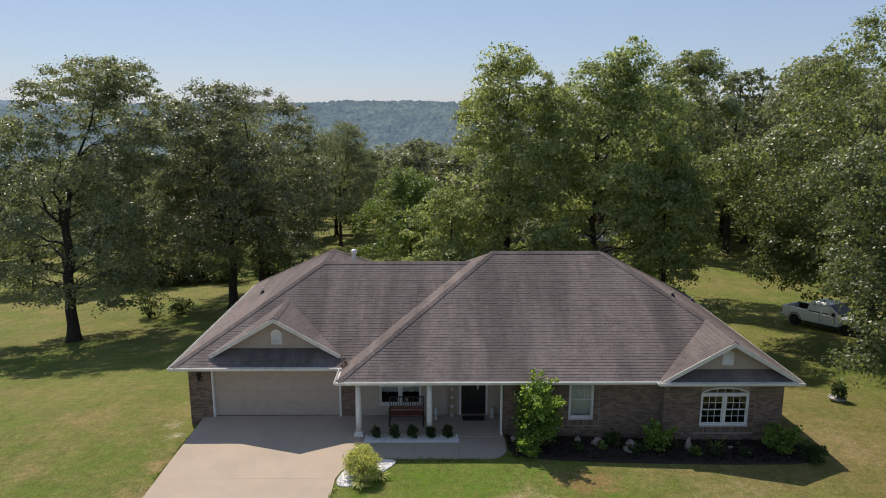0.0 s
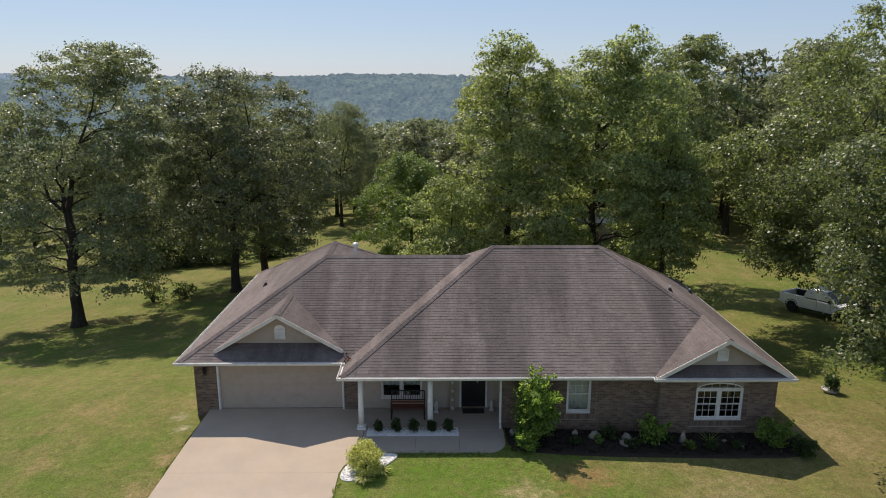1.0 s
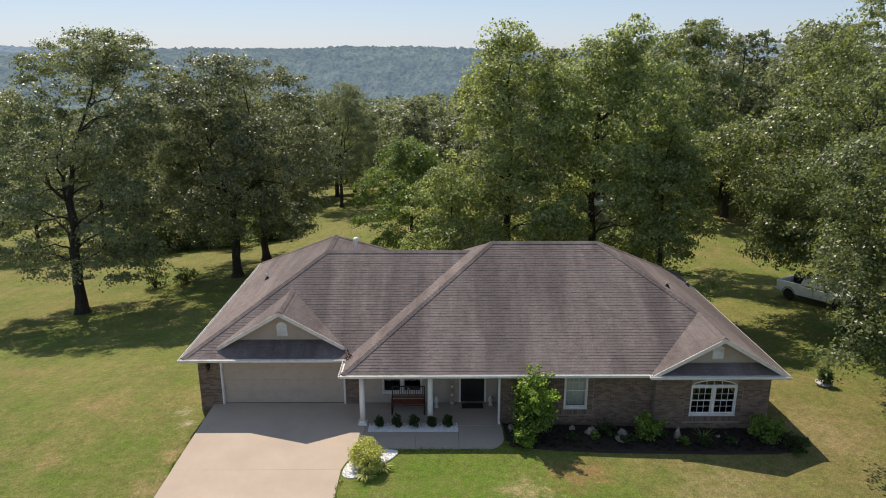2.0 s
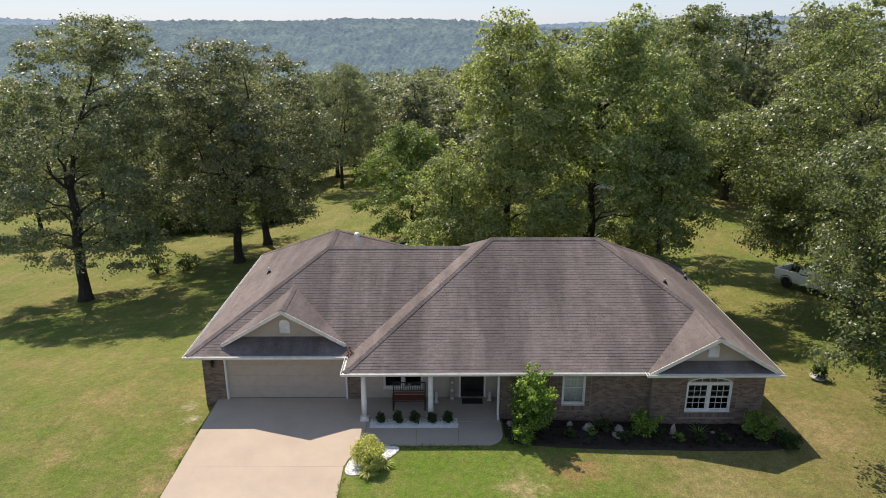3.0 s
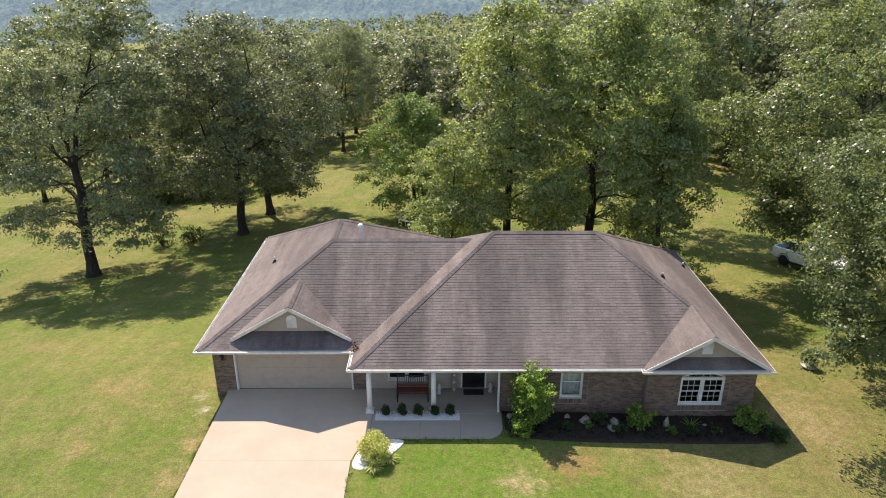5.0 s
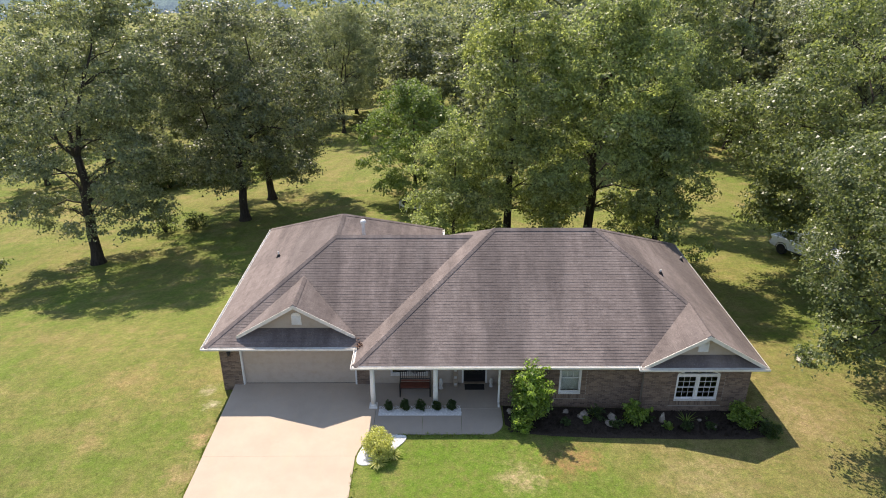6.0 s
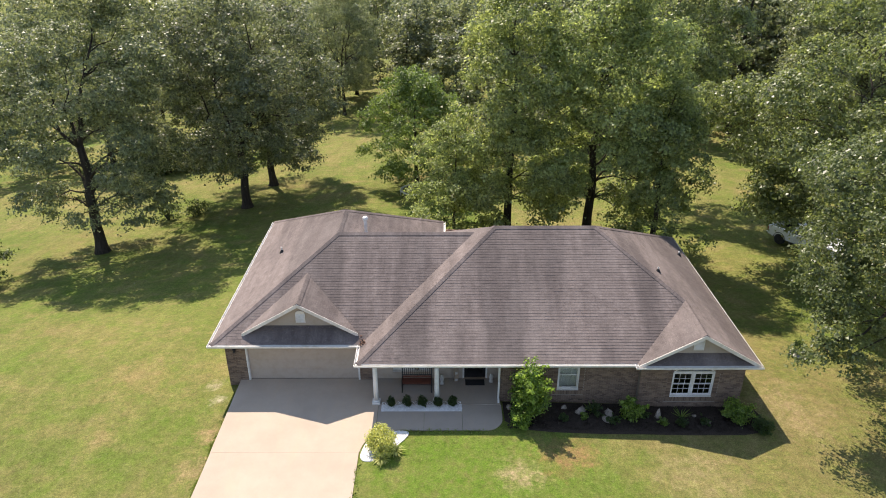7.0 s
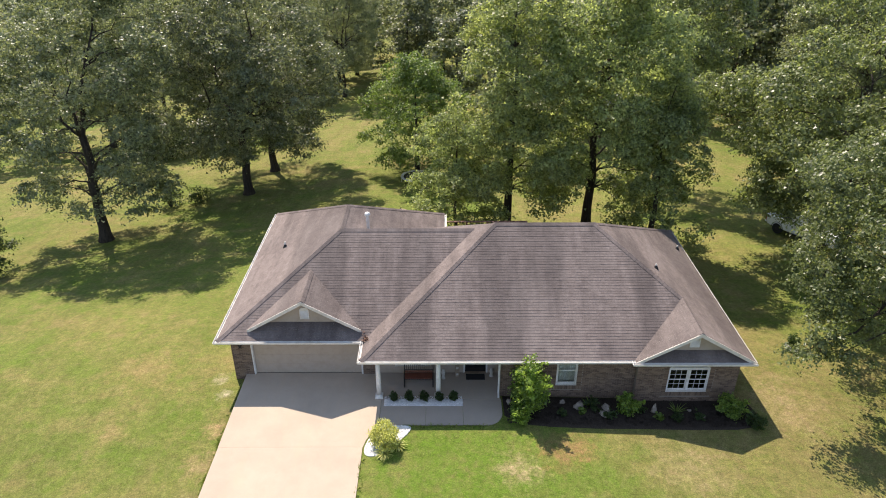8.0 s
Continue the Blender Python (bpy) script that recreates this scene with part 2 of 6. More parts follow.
ROCK = stone_material("field_stone", (0.15, 0.125, 0.10), (0.33, 0.285, 0.24))
GRAVEL = stone_material("white_gravel", (0.52, 0.51, 0.50), (0.82, 0.81, 0.79), 18)
STATUE = stone_material("cast_stone", (0.36, 0.345, 0.32), (0.52, 0.50, 0.46), 9)
CANVAS = painted("umbrella_canvas", (0.60, 0.47, 0.37), 0.9, dirt=0.06)
SHED_METAL = painted("shed_roof_metal", (0.74, 0.73, 0.70), 0.5, dirt=0.1)
SUNOAK = leafy("sunlit_oak_leaves", (0.046, 0.066, 0.024), (0.232, 0.270, 0.102), (0.150, 0.138, 0.070), through=0.36, gloss=0.42, spec=0.50)
OAK = leafy("oak_leaves", (0.040, 0.054, 0.026), (0.200, 0.222, 0.114), (0.190, 0.150, 0.090), through=0.34, gloss=0.42, spec=0.50)
HICKORY = leafy("hickory_leaves", (0.070, 0.096, 0.034), (0.318, 0.352, 0.132), (0.200, 0.172, 0.100), through=0.42)
GREEN_HICKORY = leafy("green_hickory_leaves", (0.056, 0.080, 0.030), (0.290, 0.332, 0.126), (0.175, 0.155, 0.085), through=0.40)
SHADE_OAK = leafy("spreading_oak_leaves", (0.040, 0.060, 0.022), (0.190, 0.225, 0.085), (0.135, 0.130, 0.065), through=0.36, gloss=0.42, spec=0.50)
MAPLE = leafy("maple_leaves", (0.058, 0.098, 0.022), (0.160, 0.218, 0.056), (0.14, 0.16, 0.05), through=0.34)
WOODS = leafy("woodland_leaves", (0.047, 0.063, 0.034), (0.228, 0.250, 0.130), (0.145, 0.128, 0.074), through=0.30)
SHRUB = leafy("shrub_leaves", (0.038, 0.074, 0.016), (0.200, 0.285, 0.062), (0.10, 0.13, 0.035), gloss=0.38)
BOX = leafy("boxwood_leaves", (0.022, 0.045, 0.014), (0.055, 0.085, 0.024), (0.05, 0.06, 0.02))
GOLD = leafy("golden_leaves", (0.17, 0.20, 0.05), (0.50, 0.49, 0.17), (0.32, 0.36, 0.10), through=0.3)
CEDAR = leafy("cedar_leaves", (0.030, 0.048, 0.018), (0.070, 0.090, 0.030), (0.09, 0.08, 0.04))
BLADES = leafy("grass_blades", (0.085, 0.145, 0.022), (0.200, 0.225, 0.055), (0.26, 0.21, 0.09), through=0.2, gloss=0.6, spec=0.2)


# ---- building tools ----
def link(name, verts, faces, material, parent=None, label="", smooth=False):
    """One mesh object out of plain lists or arrays; placed under parent."""
    me = bpy.data.meshes.new(name)
    me.from_pydata([tuple(v) for v in verts], [], [tuple(f) for f in faces])
    me.materials.append(material)
    if smooth:
        me.shade_smooth()
    me.update()
    ob = new(name, me)
    if parent is not None:
        ob.parent = parent
        ob.matrix_parent_inverse = parent.matrix_world.inverted() if parent.parent is None else (parent.parent.matrix_basis @ parent.matrix_basis).inverted()
    if label:
        ob["label"] = label
    return ob


def quads(name, v, material, parent=None, label=""):
    """Many loose faces of three or four corners, fast: v has the shape (count, corners, 3)."""
    n, k = v.shape[:2]
    me = bpy.data.meshes.new(name)
    me.vertices.add(k * n)
    me.vertices.foreach_set("co", np.ascontiguousarray(v, dtype=np.float32).ravel())
    me.loops.add(k * n)
    me.loops.foreach_set("vertex_index", np.arange(k * n, dtype=np.int32))
    me.polygons.add(n)
    me.polygons.foreach_set("loop_start", np.arange(0, k * n, k, dtype=np.int32))
    me.materials.append(material)
    me.update(calc_edges=True)
    ob = new(name, me)
    if parent is not None:
        ob.parent = parent
    if label:
        ob["label"] = label
    return ob


def part(name, bm, material, parent=None, label="", smooth=False):
    """Links a bmesh as one mesh object under a thing or under a part."""
    me = bpy.data.meshes.new(name)
    bm.to_mesh(me)
    bm.free()
    me.materials.append(material)
    if smooth:
        me.shade_smooth()
    ob = new(name, me)
    if parent is not None:
        ob.parent = parent
    if label:
        ob["label"] = label
    return ob


def thing(name, x=0, y=0, z=0, rz=0, label="", category="", group="", kind=""):
    """An Empty at a thing's base; its parts are built round its own origin."""
    ob = tagged(new(name), label, category, group, kind)
    ob.empty_display_size = 0.2
    ob.matrix_basis = pose(x, y, z, 0, 0, rz)
    return ob


def add_box(bm, x0, x1, y0, y1, z0, z1, bevel=0.0):
    r = bmesh.ops.create_cube(bm, size=1.0)
    for v in r["verts"]:
        v.co = Vector((x0 + (v.co.x + 0.5) * (x1 - x0), y0 + (v.co.y + 0.5) * (y1 - y0), z0 + (v.co.z + 0.5) * (z1 - z0)))
    if bevel:
        edges = list({e for v in r["verts"] for e in v.link_edges})
        bmesh.ops.bevel(bm, geom=edges, offset=bevel, segments=2, affect="EDGES", profile=0.6)
    return bm


def box(x0, x1, y0, y1, z0, z1, bevel=0.0):
    return add_box(bmesh.new(), x0, x1, y0, y1, z0, z1, bevel)


def add_tube(bm, points, radii, sides=8, cap=True):
    """A tapered tube along points."""
    pts = [Vector(p) for p in points]
    rings = []
    up = Vector((0.3, 0.2, 1)).normalized()
    for i, p in enumerate(pts):
        d = (pts[min(i + 1, len(pts) - 1)] - pts[max(i - 1, 0)]).normalized()
        s = d.cross(up if abs(d.dot(up)) < 0.95 else Vector((1, 0, 0))).normalized()
        t = d.cross(s)
        rings.append([bm.verts.new(p + radii[i] * (math.cos(a) * s + math.sin(a) * t)) for a in [2 * math.pi * k / sides for k in range(sides)]])
    for a, b in zip(rings, rings[1:]):
        for k in range(sides):
            bm.faces.new((a[k], a[(k + 1) % sides], b[(k + 1) % sides], b[k]))
    if cap:
        bm.faces.new(rings[0][::-1])
        bm.faces.new(rings[-1])
    return bm


def tube(points, radii, sides=8):
    return add_tube(bmesh.new(), points, radii, sides)


def add_lathe(bm, profile, x=0, y=0, sides=16):
    """Profile of (radius, z) turned round the upright axis."""
    return add_tube_rings(bm, [[(x + r * math.cos(2 * math.pi * k / sides), y + r * math.sin(2 * math.pi * k / sides), z) for k in range(sides)] for r, z in profile])


def add_tube_rings(bm, rings):
    made = [[bm.verts.new(p) for p in ring] for ring in rings]
    n = len(made[0])
    for a, b in zip(made, made[1:]):
        for k in range(n):
            bm.faces.new((a[k], a[(k + 1) % n], b[(k + 1) % n], b[k]))
    bm.faces.new(made[0][::-1])
    bm.faces.new(made[-1])
    return bm


def lathe(profile, x=0, y=0, sides=16):
    return add_lathe(bmesh.new(), profile, x, y, sides)


def add_prism(bm, outline, axis, lo, hi):
    """An outline of 2D points drawn out along an axis: 'x' takes (y, z), 'y' takes (x, z), 'z' takes (x, y)."""
    def at(p, d):
        return {"x": (d, p[0], p[1]), "y": (p[0], d, p[1]), "z": (p[0], p[1], d)}[axis]
    a = [bm.verts.new(at(p, lo)) for p in outline]
    b = [bm.verts.new(at(p, hi)) for p in outline]
    n = len(outline)
    for k in range(n):
        bm.faces.new((a[k], a[(k + 1) % n], b[(k + 1) % n], b[k]))
    bm.faces.new(a[::-1])
    bm.faces.new(b)
    bmesh.ops.recalc_face_normals(bm, faces=bm.faces[:])
    return bm


def prism(outline, axis, lo, hi):
    return add_prism(bmesh.new(), outline, axis, lo, hi)


def soft(v, k=2.0):
    """A ramp that starts smoothly at nought."""
    return np.logaddexp(0.0, np.asarray(v, dtype=float) / k) * k


def ground_z(x, y):
    """Height of the land: level round the house front, falling behind it and to the left, then down into a valley."""
    x, y = np.asarray(x, dtype=float), np.asarray(y, dtype=float)
    back = 5.6 * (1 - np.exp(-soft(y - 25.0, 1.5) / 32.0))
    rise = np.clip((x - 12.0) / 12.0, 0.0, 1.0)
    back = back * (1 - 0.3 * rise * rise * (3 - 2 * rise))       # the land stays higher on the side of the truck
    left = 0.055 * soft(-x - 7.0, 1.0)
    left = 9.0 * np.tanh(left / 9.0)
    far = np.hypot(x, np.maximum(y, 0))
    dip = 52.0 * (1 / (1 + np.exp(-(far - 330.0) / 80.0)) - 1 / (1 + math.exp(330 / 80)))
    dip = dip * (1 / (1 + np.exp(-(y - 30) / 30.0)))
    level = np.clip((far - 27.0) / 18.0, 0.0, 1.0)
    dip = dip * level * level * (3 - 2 * level)
    side = np.clip((x - 1.0) / 9.0, 0.0, 1.0)
    sag = 0.19 * side * side * (3 - 2 * side)                    # the front lawn falls a little past the porch
    return -(back + left) - dip - sag


def gz(x, y):
    return float(ground_z(x, y))


# ---- the land ----
def build_ground():
    """One sheet, fine near the house and coarse to the horizon."""
    def steps(fine, reach, step, limit):
        a = list(np.arange(-fine, fine + step, step))
        d, v = step, fine
        while v < limit:
            d *= 1.18
            v += d
            a = [-v] + a + [v]
        return np.array(a)
    xs, ys = steps(34, 0, 0.5, 4600), steps(46, 0, 0.5, 4600) + 12
    gx, gy = np.meshgrid(xs, ys)
    z = ground_z(gx, gy)
    rng = np.random.default_rng(3)
    near = np.exp(-((gx + 1) ** 2 / 20 ** 2 + (gy - 22) ** 2 / 18 ** 2) ** 2)
    z += 0.05 * (np.sin(gx * 0.37 + 1.3) * np.sin(gy * 0.29) + 0.6 * np.sin(gx * 0.9 + gy * 0.5)) * (1 - near)
    z += rng.normal(0, 0.008, z.shape) * (1 - near)
    # hole-free: the sheet dips a little under the concrete and the house
    inside = (gx > -9.2) & (gx < 12.2) & (gy > 23.2) & (gy < 33.5)
    z[inside] -= 0.25
    drive = (gx > -9.1) & (gx < -3.7) & (gy > -12.4) & (gy < 24.5)
    z[drive] -= 0.2
    n, m = gx.shape
    v = np.stack([gx, gy, z], -1).reshape(-1, 3)
    i = np.arange(n * m).reshape(n, m)
    f = np.stack([i[:-1, :-1], i[:-1, 1:], i[1:, 1:], i[1:, :-1]], -1).reshape(-1, 4)
    ob = link("ground", v, f, LAWN, smooth=True)
    tagged(ob, "mown green lawn with dry yellow patches", "lawn", kind="structure")


build_ground()


def build_hills():
    """Wooded ridges far across the valley, one behind the other."""
    # emission on both ridges paints in the blue haze of the distance
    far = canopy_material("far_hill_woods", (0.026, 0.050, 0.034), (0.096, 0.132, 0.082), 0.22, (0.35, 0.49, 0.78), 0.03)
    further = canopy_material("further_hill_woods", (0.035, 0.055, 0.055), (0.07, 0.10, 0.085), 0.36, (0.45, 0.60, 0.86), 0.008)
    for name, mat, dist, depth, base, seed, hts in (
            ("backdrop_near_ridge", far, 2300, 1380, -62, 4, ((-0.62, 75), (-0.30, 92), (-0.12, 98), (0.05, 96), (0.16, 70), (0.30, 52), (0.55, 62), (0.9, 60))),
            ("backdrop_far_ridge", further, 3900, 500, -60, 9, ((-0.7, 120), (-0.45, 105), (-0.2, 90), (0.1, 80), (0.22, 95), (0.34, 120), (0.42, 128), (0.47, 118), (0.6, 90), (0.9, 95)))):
        ang = np.linspace(-0.85, 0.95, 440)
        prof = np.interp(ang, [h[0] for h in hts], [h[1] for h in hts])
        rng = np.random.default_rng(seed)
        rows = 80
        v = np.empty((rows, len(ang), 3))
        for r in range(rows):
            u = r / (rows - 1)
            d = dist - depth + 1.2 * depth * u
            rise = base + prof * np.sin(min(u / 0.85, 1) * math.pi / 2) ** 1.5
            if u > 0.85:
                rise = rise - 40 * (u - 0.85) / 0.15
            wob = sum(a * np.sin(ang * f + r * g + p) for a, f, g, p in ((5, 23, 0.13, 1.0), (3, 57, 0.31, 2.0), (2, 131, 0.5, 0.3)))
            z = rise + wob * min(1, 2 * u) * 0.5 + rng.normal(0, 3.6, len(ang)) * (0.5 + 0.5 * u)
            if r == 0:
                z = z * 0 - 90
            v[r] = np.stack([np.sin(ang) * d, np.cos(ang) * d, z], -1)
        n, m = rows, len(ang)
        i = np.arange(n * m).reshape(n, m)
        f = np.stack([i[:-1, :-1], i[:-1, 1:], i[1:, 1:], i[1:, :-1]], -1).reshape(-1, 4)
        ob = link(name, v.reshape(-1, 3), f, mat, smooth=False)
        tagged(ob, "hazy blue-green wooded ridge across the valley", "hill", kind="structure")


build_hills()


# ---- the house ----
S = 7 / 12                    # roof pitch
ZE = 2.26                     # height of the eaves' outer edge
ZS = 2.12                     # soffit
MX0, MX1, MY0, MY1 = -3.80, 12.82, 22.27, 34.20      # main roof, at the eaves
GX0, GX1, GY0, GY1 = -10.26, -0.20, 23.67, 36.50     # garage wing roof
MH, GH = (MY1 - MY0) / 2, (GX1 - GX0) / 2
MR, GR = ZE + S * MH, ZE + S * GH                    # ridge heights
MYR, GXR = (MY0 + MY1) / 2, (GX0 + GX1) / 2
RX0, RX1, RY = 7.77, 12.82, 22.10                    # right front gable
RXM = (RX0 + RX1) / 2
RZ = ZE + S * (RX1 - RX0) / 2
QX, QHALF, QY, QZ = -6.45, 2.52, 24.05, 4.05         # garage gable
QBACK = GY0 + (QZ - ZE) / S

house = thing("house", 0, 0, 0, label="single-storey brick house with a brown shingled hip roof and white trim", category="house")
roof = part("roof", box(-5.0, 6.0, 27.5, 29.0, 2.3, 2.4), DARK, house, "weathered brown asphalt shingle hip roof")


def clip_line(poly, level):
    """The span (a0, a1) of a convex polygon of (a, b) points at b = level."""
    hits = []
    for (a0, b0), (a1, b1) in zip(poly, poly[1:] + poly[:1]):
        if abs(b1 - b0) < 1e-9:
            if abs(b0 - level) < 1e-6:
                hits += [a0, a1]
            continue
        t = (level - b0) / (b1 - b0)
        if -1e-9 <= t <= 1 + 1e-9:
            hits.append(a0 + t * (a1 - a0))
    return (min(hits), max(hits)) if hits else None


def plane_frame(poly):
    p = [Vector(v) for v in poly]
    n = Vector((0, 0, 0))
    for i in range(len(p)):
        n += p[i].cross(p[(i + 1) % len(p)])
    n.normalize()
    if n.z < 0:
        n = -n
    up = (Vector((0, 0, 1)) - n * n.z).normalized()
    e = up.cross(n).normalized()
    return p[0], e, up, n


def shingle_boxes(poly, rng, course=0.137, tab=0.30):
    """Courses of overlapping tabs laid over one roof plane: list of 8-cornered wedges."""
    o, e, up, n = plane_frame(poly)
    flat = [((Vector(v) - o).dot(e), (Vector(v) - o).dot(up)) for v in poly]
    b = min(f[1] for f in flat)
    top = max(f[1] for f in flat)
    out = []
    while b < top - 0.01:
        b1 = min(top - 1e-4, b + course)
        lo, hi = clip_line(flat, b + 1e-5), clip_line(flat, b1)
        if lo is None or hi is None:
            break
        a, end = min(lo[0], hi[0]), max(lo[1], hi[1])
        a -= rng.uniform(0, tab)
        while a < end:
            w = tab * rng.choice((0.5, 0.75, 1.0, 1.0, 1.4))
            x0, x1 = a, a + w
            a = x1
            c = [max(lo[0], min(lo[1], x0)), max(lo[0], min(lo[1], x1)), max(hi[0], min(hi[1], x1)), max(hi[0], min(hi[1], x0))]
            if (c[1] - c[0]) + (c[2] - c[3]) < 0.03:
                continue
            t = rng.choice((0.008, 0.010, 0.012, 0.013))
            jit = rng.uniform(-0.003, 0.003)
            p = [o + e * c[0] + up * (b + jit), o + e * c[1] + up * (b + jit), o + e * c[2] + up * b1, o + e * c[3] + up * b1]
            q = [p[0] + n * t, p[1] + n * t, p[2] + n * 0.003, p[3] + n * 0.003]
            out.append((p, q))
        b = b1
    return out


def roof_faces():
    mr0, mr1 = MX0 + MH, MX1 - MH
    vy = GY0 + GH                                    # cross ridge of the wing
    return {
        "front": [(MX0, MY0, ZE), (MX1, MY0, ZE), (mr1, MYR, MR), (mr0, MYR, MR)],
        "back": [(MX1, MY1, ZE), (MX0, MY1, ZE), (mr0, MYR, MR), (mr1, MYR, MR)],
        "left": [(MX0, MY1, ZE), (MX0, MY0, ZE), (mr0, MYR, MR)],
        "right": [(MX1, MY0, ZE), (MX1, MY1, ZE), (mr1, MYR, MR)],
        "wing_front": [(GX0, GY0, ZE), (MX0, GY0, ZE), (MX0 + GH, vy, GR), (GXR, vy, GR)],
        "wing_left": [(GX0, GY1, ZE), (GX0, GY0, ZE), (GXR, vy, GR), (GXR, GY1 - GH, GR)],
        "wing_back": [(GX1, GY1, ZE), (GX0, GY1, ZE), (GXR, GY1 - GH, GR)],
        "wing_right": [(GX1, vy + GH, ZE), (GX1, GY1, ZE), (GXR, GY1 - GH, GR), (GXR, vy, GR)],
        "cross_back": [(MX0 + GH, vy + 3.2, GR - S * 3.2), (GXR + 3.2, vy + 3.2, GR - S * 3.2), (GXR, vy, GR), (MX0 + GH, vy, GR)],
        "gable_left": [(RX0, MY0, ZE), (RX0, RY, ZE), (RXM, RY, RZ), (RXM, MY0 + (RXM - RX0), RZ)],
        "gable_right": [(RX1, RY, ZE), (RX1, MY0, ZE), (RXM, MY0 + (RXM - RX0), RZ), (RXM, RY, RZ)],
        "gable_skirt": [(RX0, RY, ZE), (RX1, RY, ZE), (RX1 - 0.5, RY + 0.5, ZE + S * 0.5), (RX0 + 0.5, RY + 0.5, ZE + S * 0.5)],
        "garage_gable_left": [(QX - QHALF, QY + 0.02, QZ - S * QHALF), (QX - QHALF, QY, QZ - S * QHALF), (QX, QY, QZ), (QX, QBACK, QZ)],
        "garage_gable_right": [(QX + QHALF, QY, QZ - S * QHALF), (QX + QHALF, QY + 0.02, QZ - S * QHALF), (QX, QBACK, QZ), (QX, QY, QZ)],
    }


FACES = roof_faces()


def build_deck():
    """Boards under the shingles, as thin slabs on the roof planes."""
    for name, poly in FACES.items():
        o, e, up, n = plane_frame(poly)
        t = 0.05 if "gable" in name else 0.09
        p = [Vector(v) for v in poly]
        k = len(p)
        v = [a - n * 0.002 for a in p] + [a - n * t for a in p]
        f = [tuple(range(k)), tuple(range(2 * k - 1, k - 1, -1))] + [(i, i + k, (i + 1) % k + k, (i + 1) % k) for i in range(k)]
        link("roof_deck", v, f, SOFFIT, roof)


build_deck()


def ridge_caps():
    """Folded cap shingles along hips and ridges."""
    mr0, mr1, vy = MX0 + MH, MX1 - MH, GY0 + GH
    lines = [((mr0, MYR, MR), (mr1, MYR, MR)), ((MX0, MY0, ZE), (mr0, MYR, MR)), ((RXM, MY0 + (RXM - RX0), RZ), (mr1, MYR, MR)),
             ((mr1, MYR, MR), (MX1, MY1, ZE)), ((GX0, GY0, ZE), (GXR, vy, GR)), ((GXR, vy, GR), (GXR, GY1 - GH, GR)),
             ((GXR, vy, GR), (MX0 + GH, vy, GR)), ((GX0, GY1, ZE), (GXR, GY1 - GH, GR)), ((GX1, GY1, ZE), (GXR, GY1 - GH, GR)),
             ((RXM, RY, RZ), (RXM, MY0 + (RXM - RX0), RZ)), ((QX, QY, QZ), (QX, QBACK, QZ))]
    rng = np.random.default_rng(5)
    for a, b in lines:
        a, b = Vector(a), Vector(b)
        if b.z < a.z:
            a, b = b, a
        d = (b - a).normalized()
        side = d.cross(Vector((0, 0, 1))).normalized()
        level = abs(b.z - a.z) < 0.01
        drop = 0.15 * (S if level else S * 0.70)
        n = max(2, int((b - a).length / 0.20))
        v = []
        step = (b - a) / n
        up = Vector((0, 0, 1))
        for p, r in ((Vector(), 0.030), (step * 1.12, 0.023)):
            v += [p + side * 0.15 + up * (r - drop), p + up * (r + 0.012), p - side * 0.15 + up * (r - drop), p - up * 0.05]
        me = bpy.data.meshes.new("ridge_cap")
        me.from_pydata([tuple(q) for q in v], [], [(0, 4, 5, 1), (1, 5, 6, 2), (0, 1, 2, 3)])
        me.materials.append(SHINGLE)
        for k in range(n):
            cap = new("ridge_cap", me)
            cap.parent = roof
            cap.location = a + step * k + Vector((0, 0, rng.uniform(0, 0.003)))


ridge_caps()


# walls: brick outside, with true openings
WY_G, WY_P, WY_M, WY_R = 24.20, 24.25, 22.75, 22.52     # fronts: garage, porch, main, right bay
WX0, WX1 = -9.86, 12.42
DEEP = -2.2


def wall_run(name, x0, x1, y, thick, z0, z1, holes, material, label):
    """An upright wall that faces the front, with rectangular holes (x0, x1, z0, z1)."""
    ob = thing(name, 0, 0, 0, label=label, category="wall", kind="structure")
    bm = bmesh.new()
    xs = sorted({x0, x1, *[h[0] for h in holes], *[h[1] for h in holes]})
    for a, b in zip(xs, xs[1:]):
        spans = sorted((h[2], h[3]) for h in holes if h[0] <= a + 1e-6 and h[1] >= b - 1e-6)
        z = z0
        for s0, s1 in spans:
            if s0 > z + 1e-6:
                add_box(bm, a, b, y, y + thick, z, s0)
            z = s1
        if z < z1 - 1e-6:
            add_box(bm, a, b, y, y + thick, z, z1)
    part("backing", bm, material, ob)
    return ob


WIN_P = (-2.50, -0.86, 0.45, 1.98)      # porch window
DOOR_1 = (0.70, 1.66, 0.04, 2.08)
WIN_2 = (4.62, 5.53, 0.57, 2.06)
WIN_3 = (9.41, 11.18, 0.39, 1.60)       # the arch stands on top of it
ARCH = 0.28
GDOOR = (-8.92, -4.03, 0.0, 2.08)

wall_garage = wall_run("wall_garage", WX0, -3.38, WY_G, 0.2, DEEP, ZS, [GDOOR], MORTAR, "brown brick wall round the garage door")
wall_porch = wall_run("wall_porch", -3.38, 2.20, WY_P, 0.2, DEEP, ZS, [WIN_P, DOOR_1], TAN, "tan lap siding wall at the back of the porch")
wall_main = wall_run("wall_main", 2.20, 8.05, WY_M, 0.2, DEEP, ZS, [WIN_2], MORTAR, "brown brick front wall with one window")
wall_bay = wall_run("wall_bay", 8.05, WX1, WY_R, 0.2, DEEP, ZS, [(WIN_3[0], WIN_3[1], WIN_3[2], WIN_3[3] + ARCH)], MORTAR, "brown brick bay wall with an arched window")


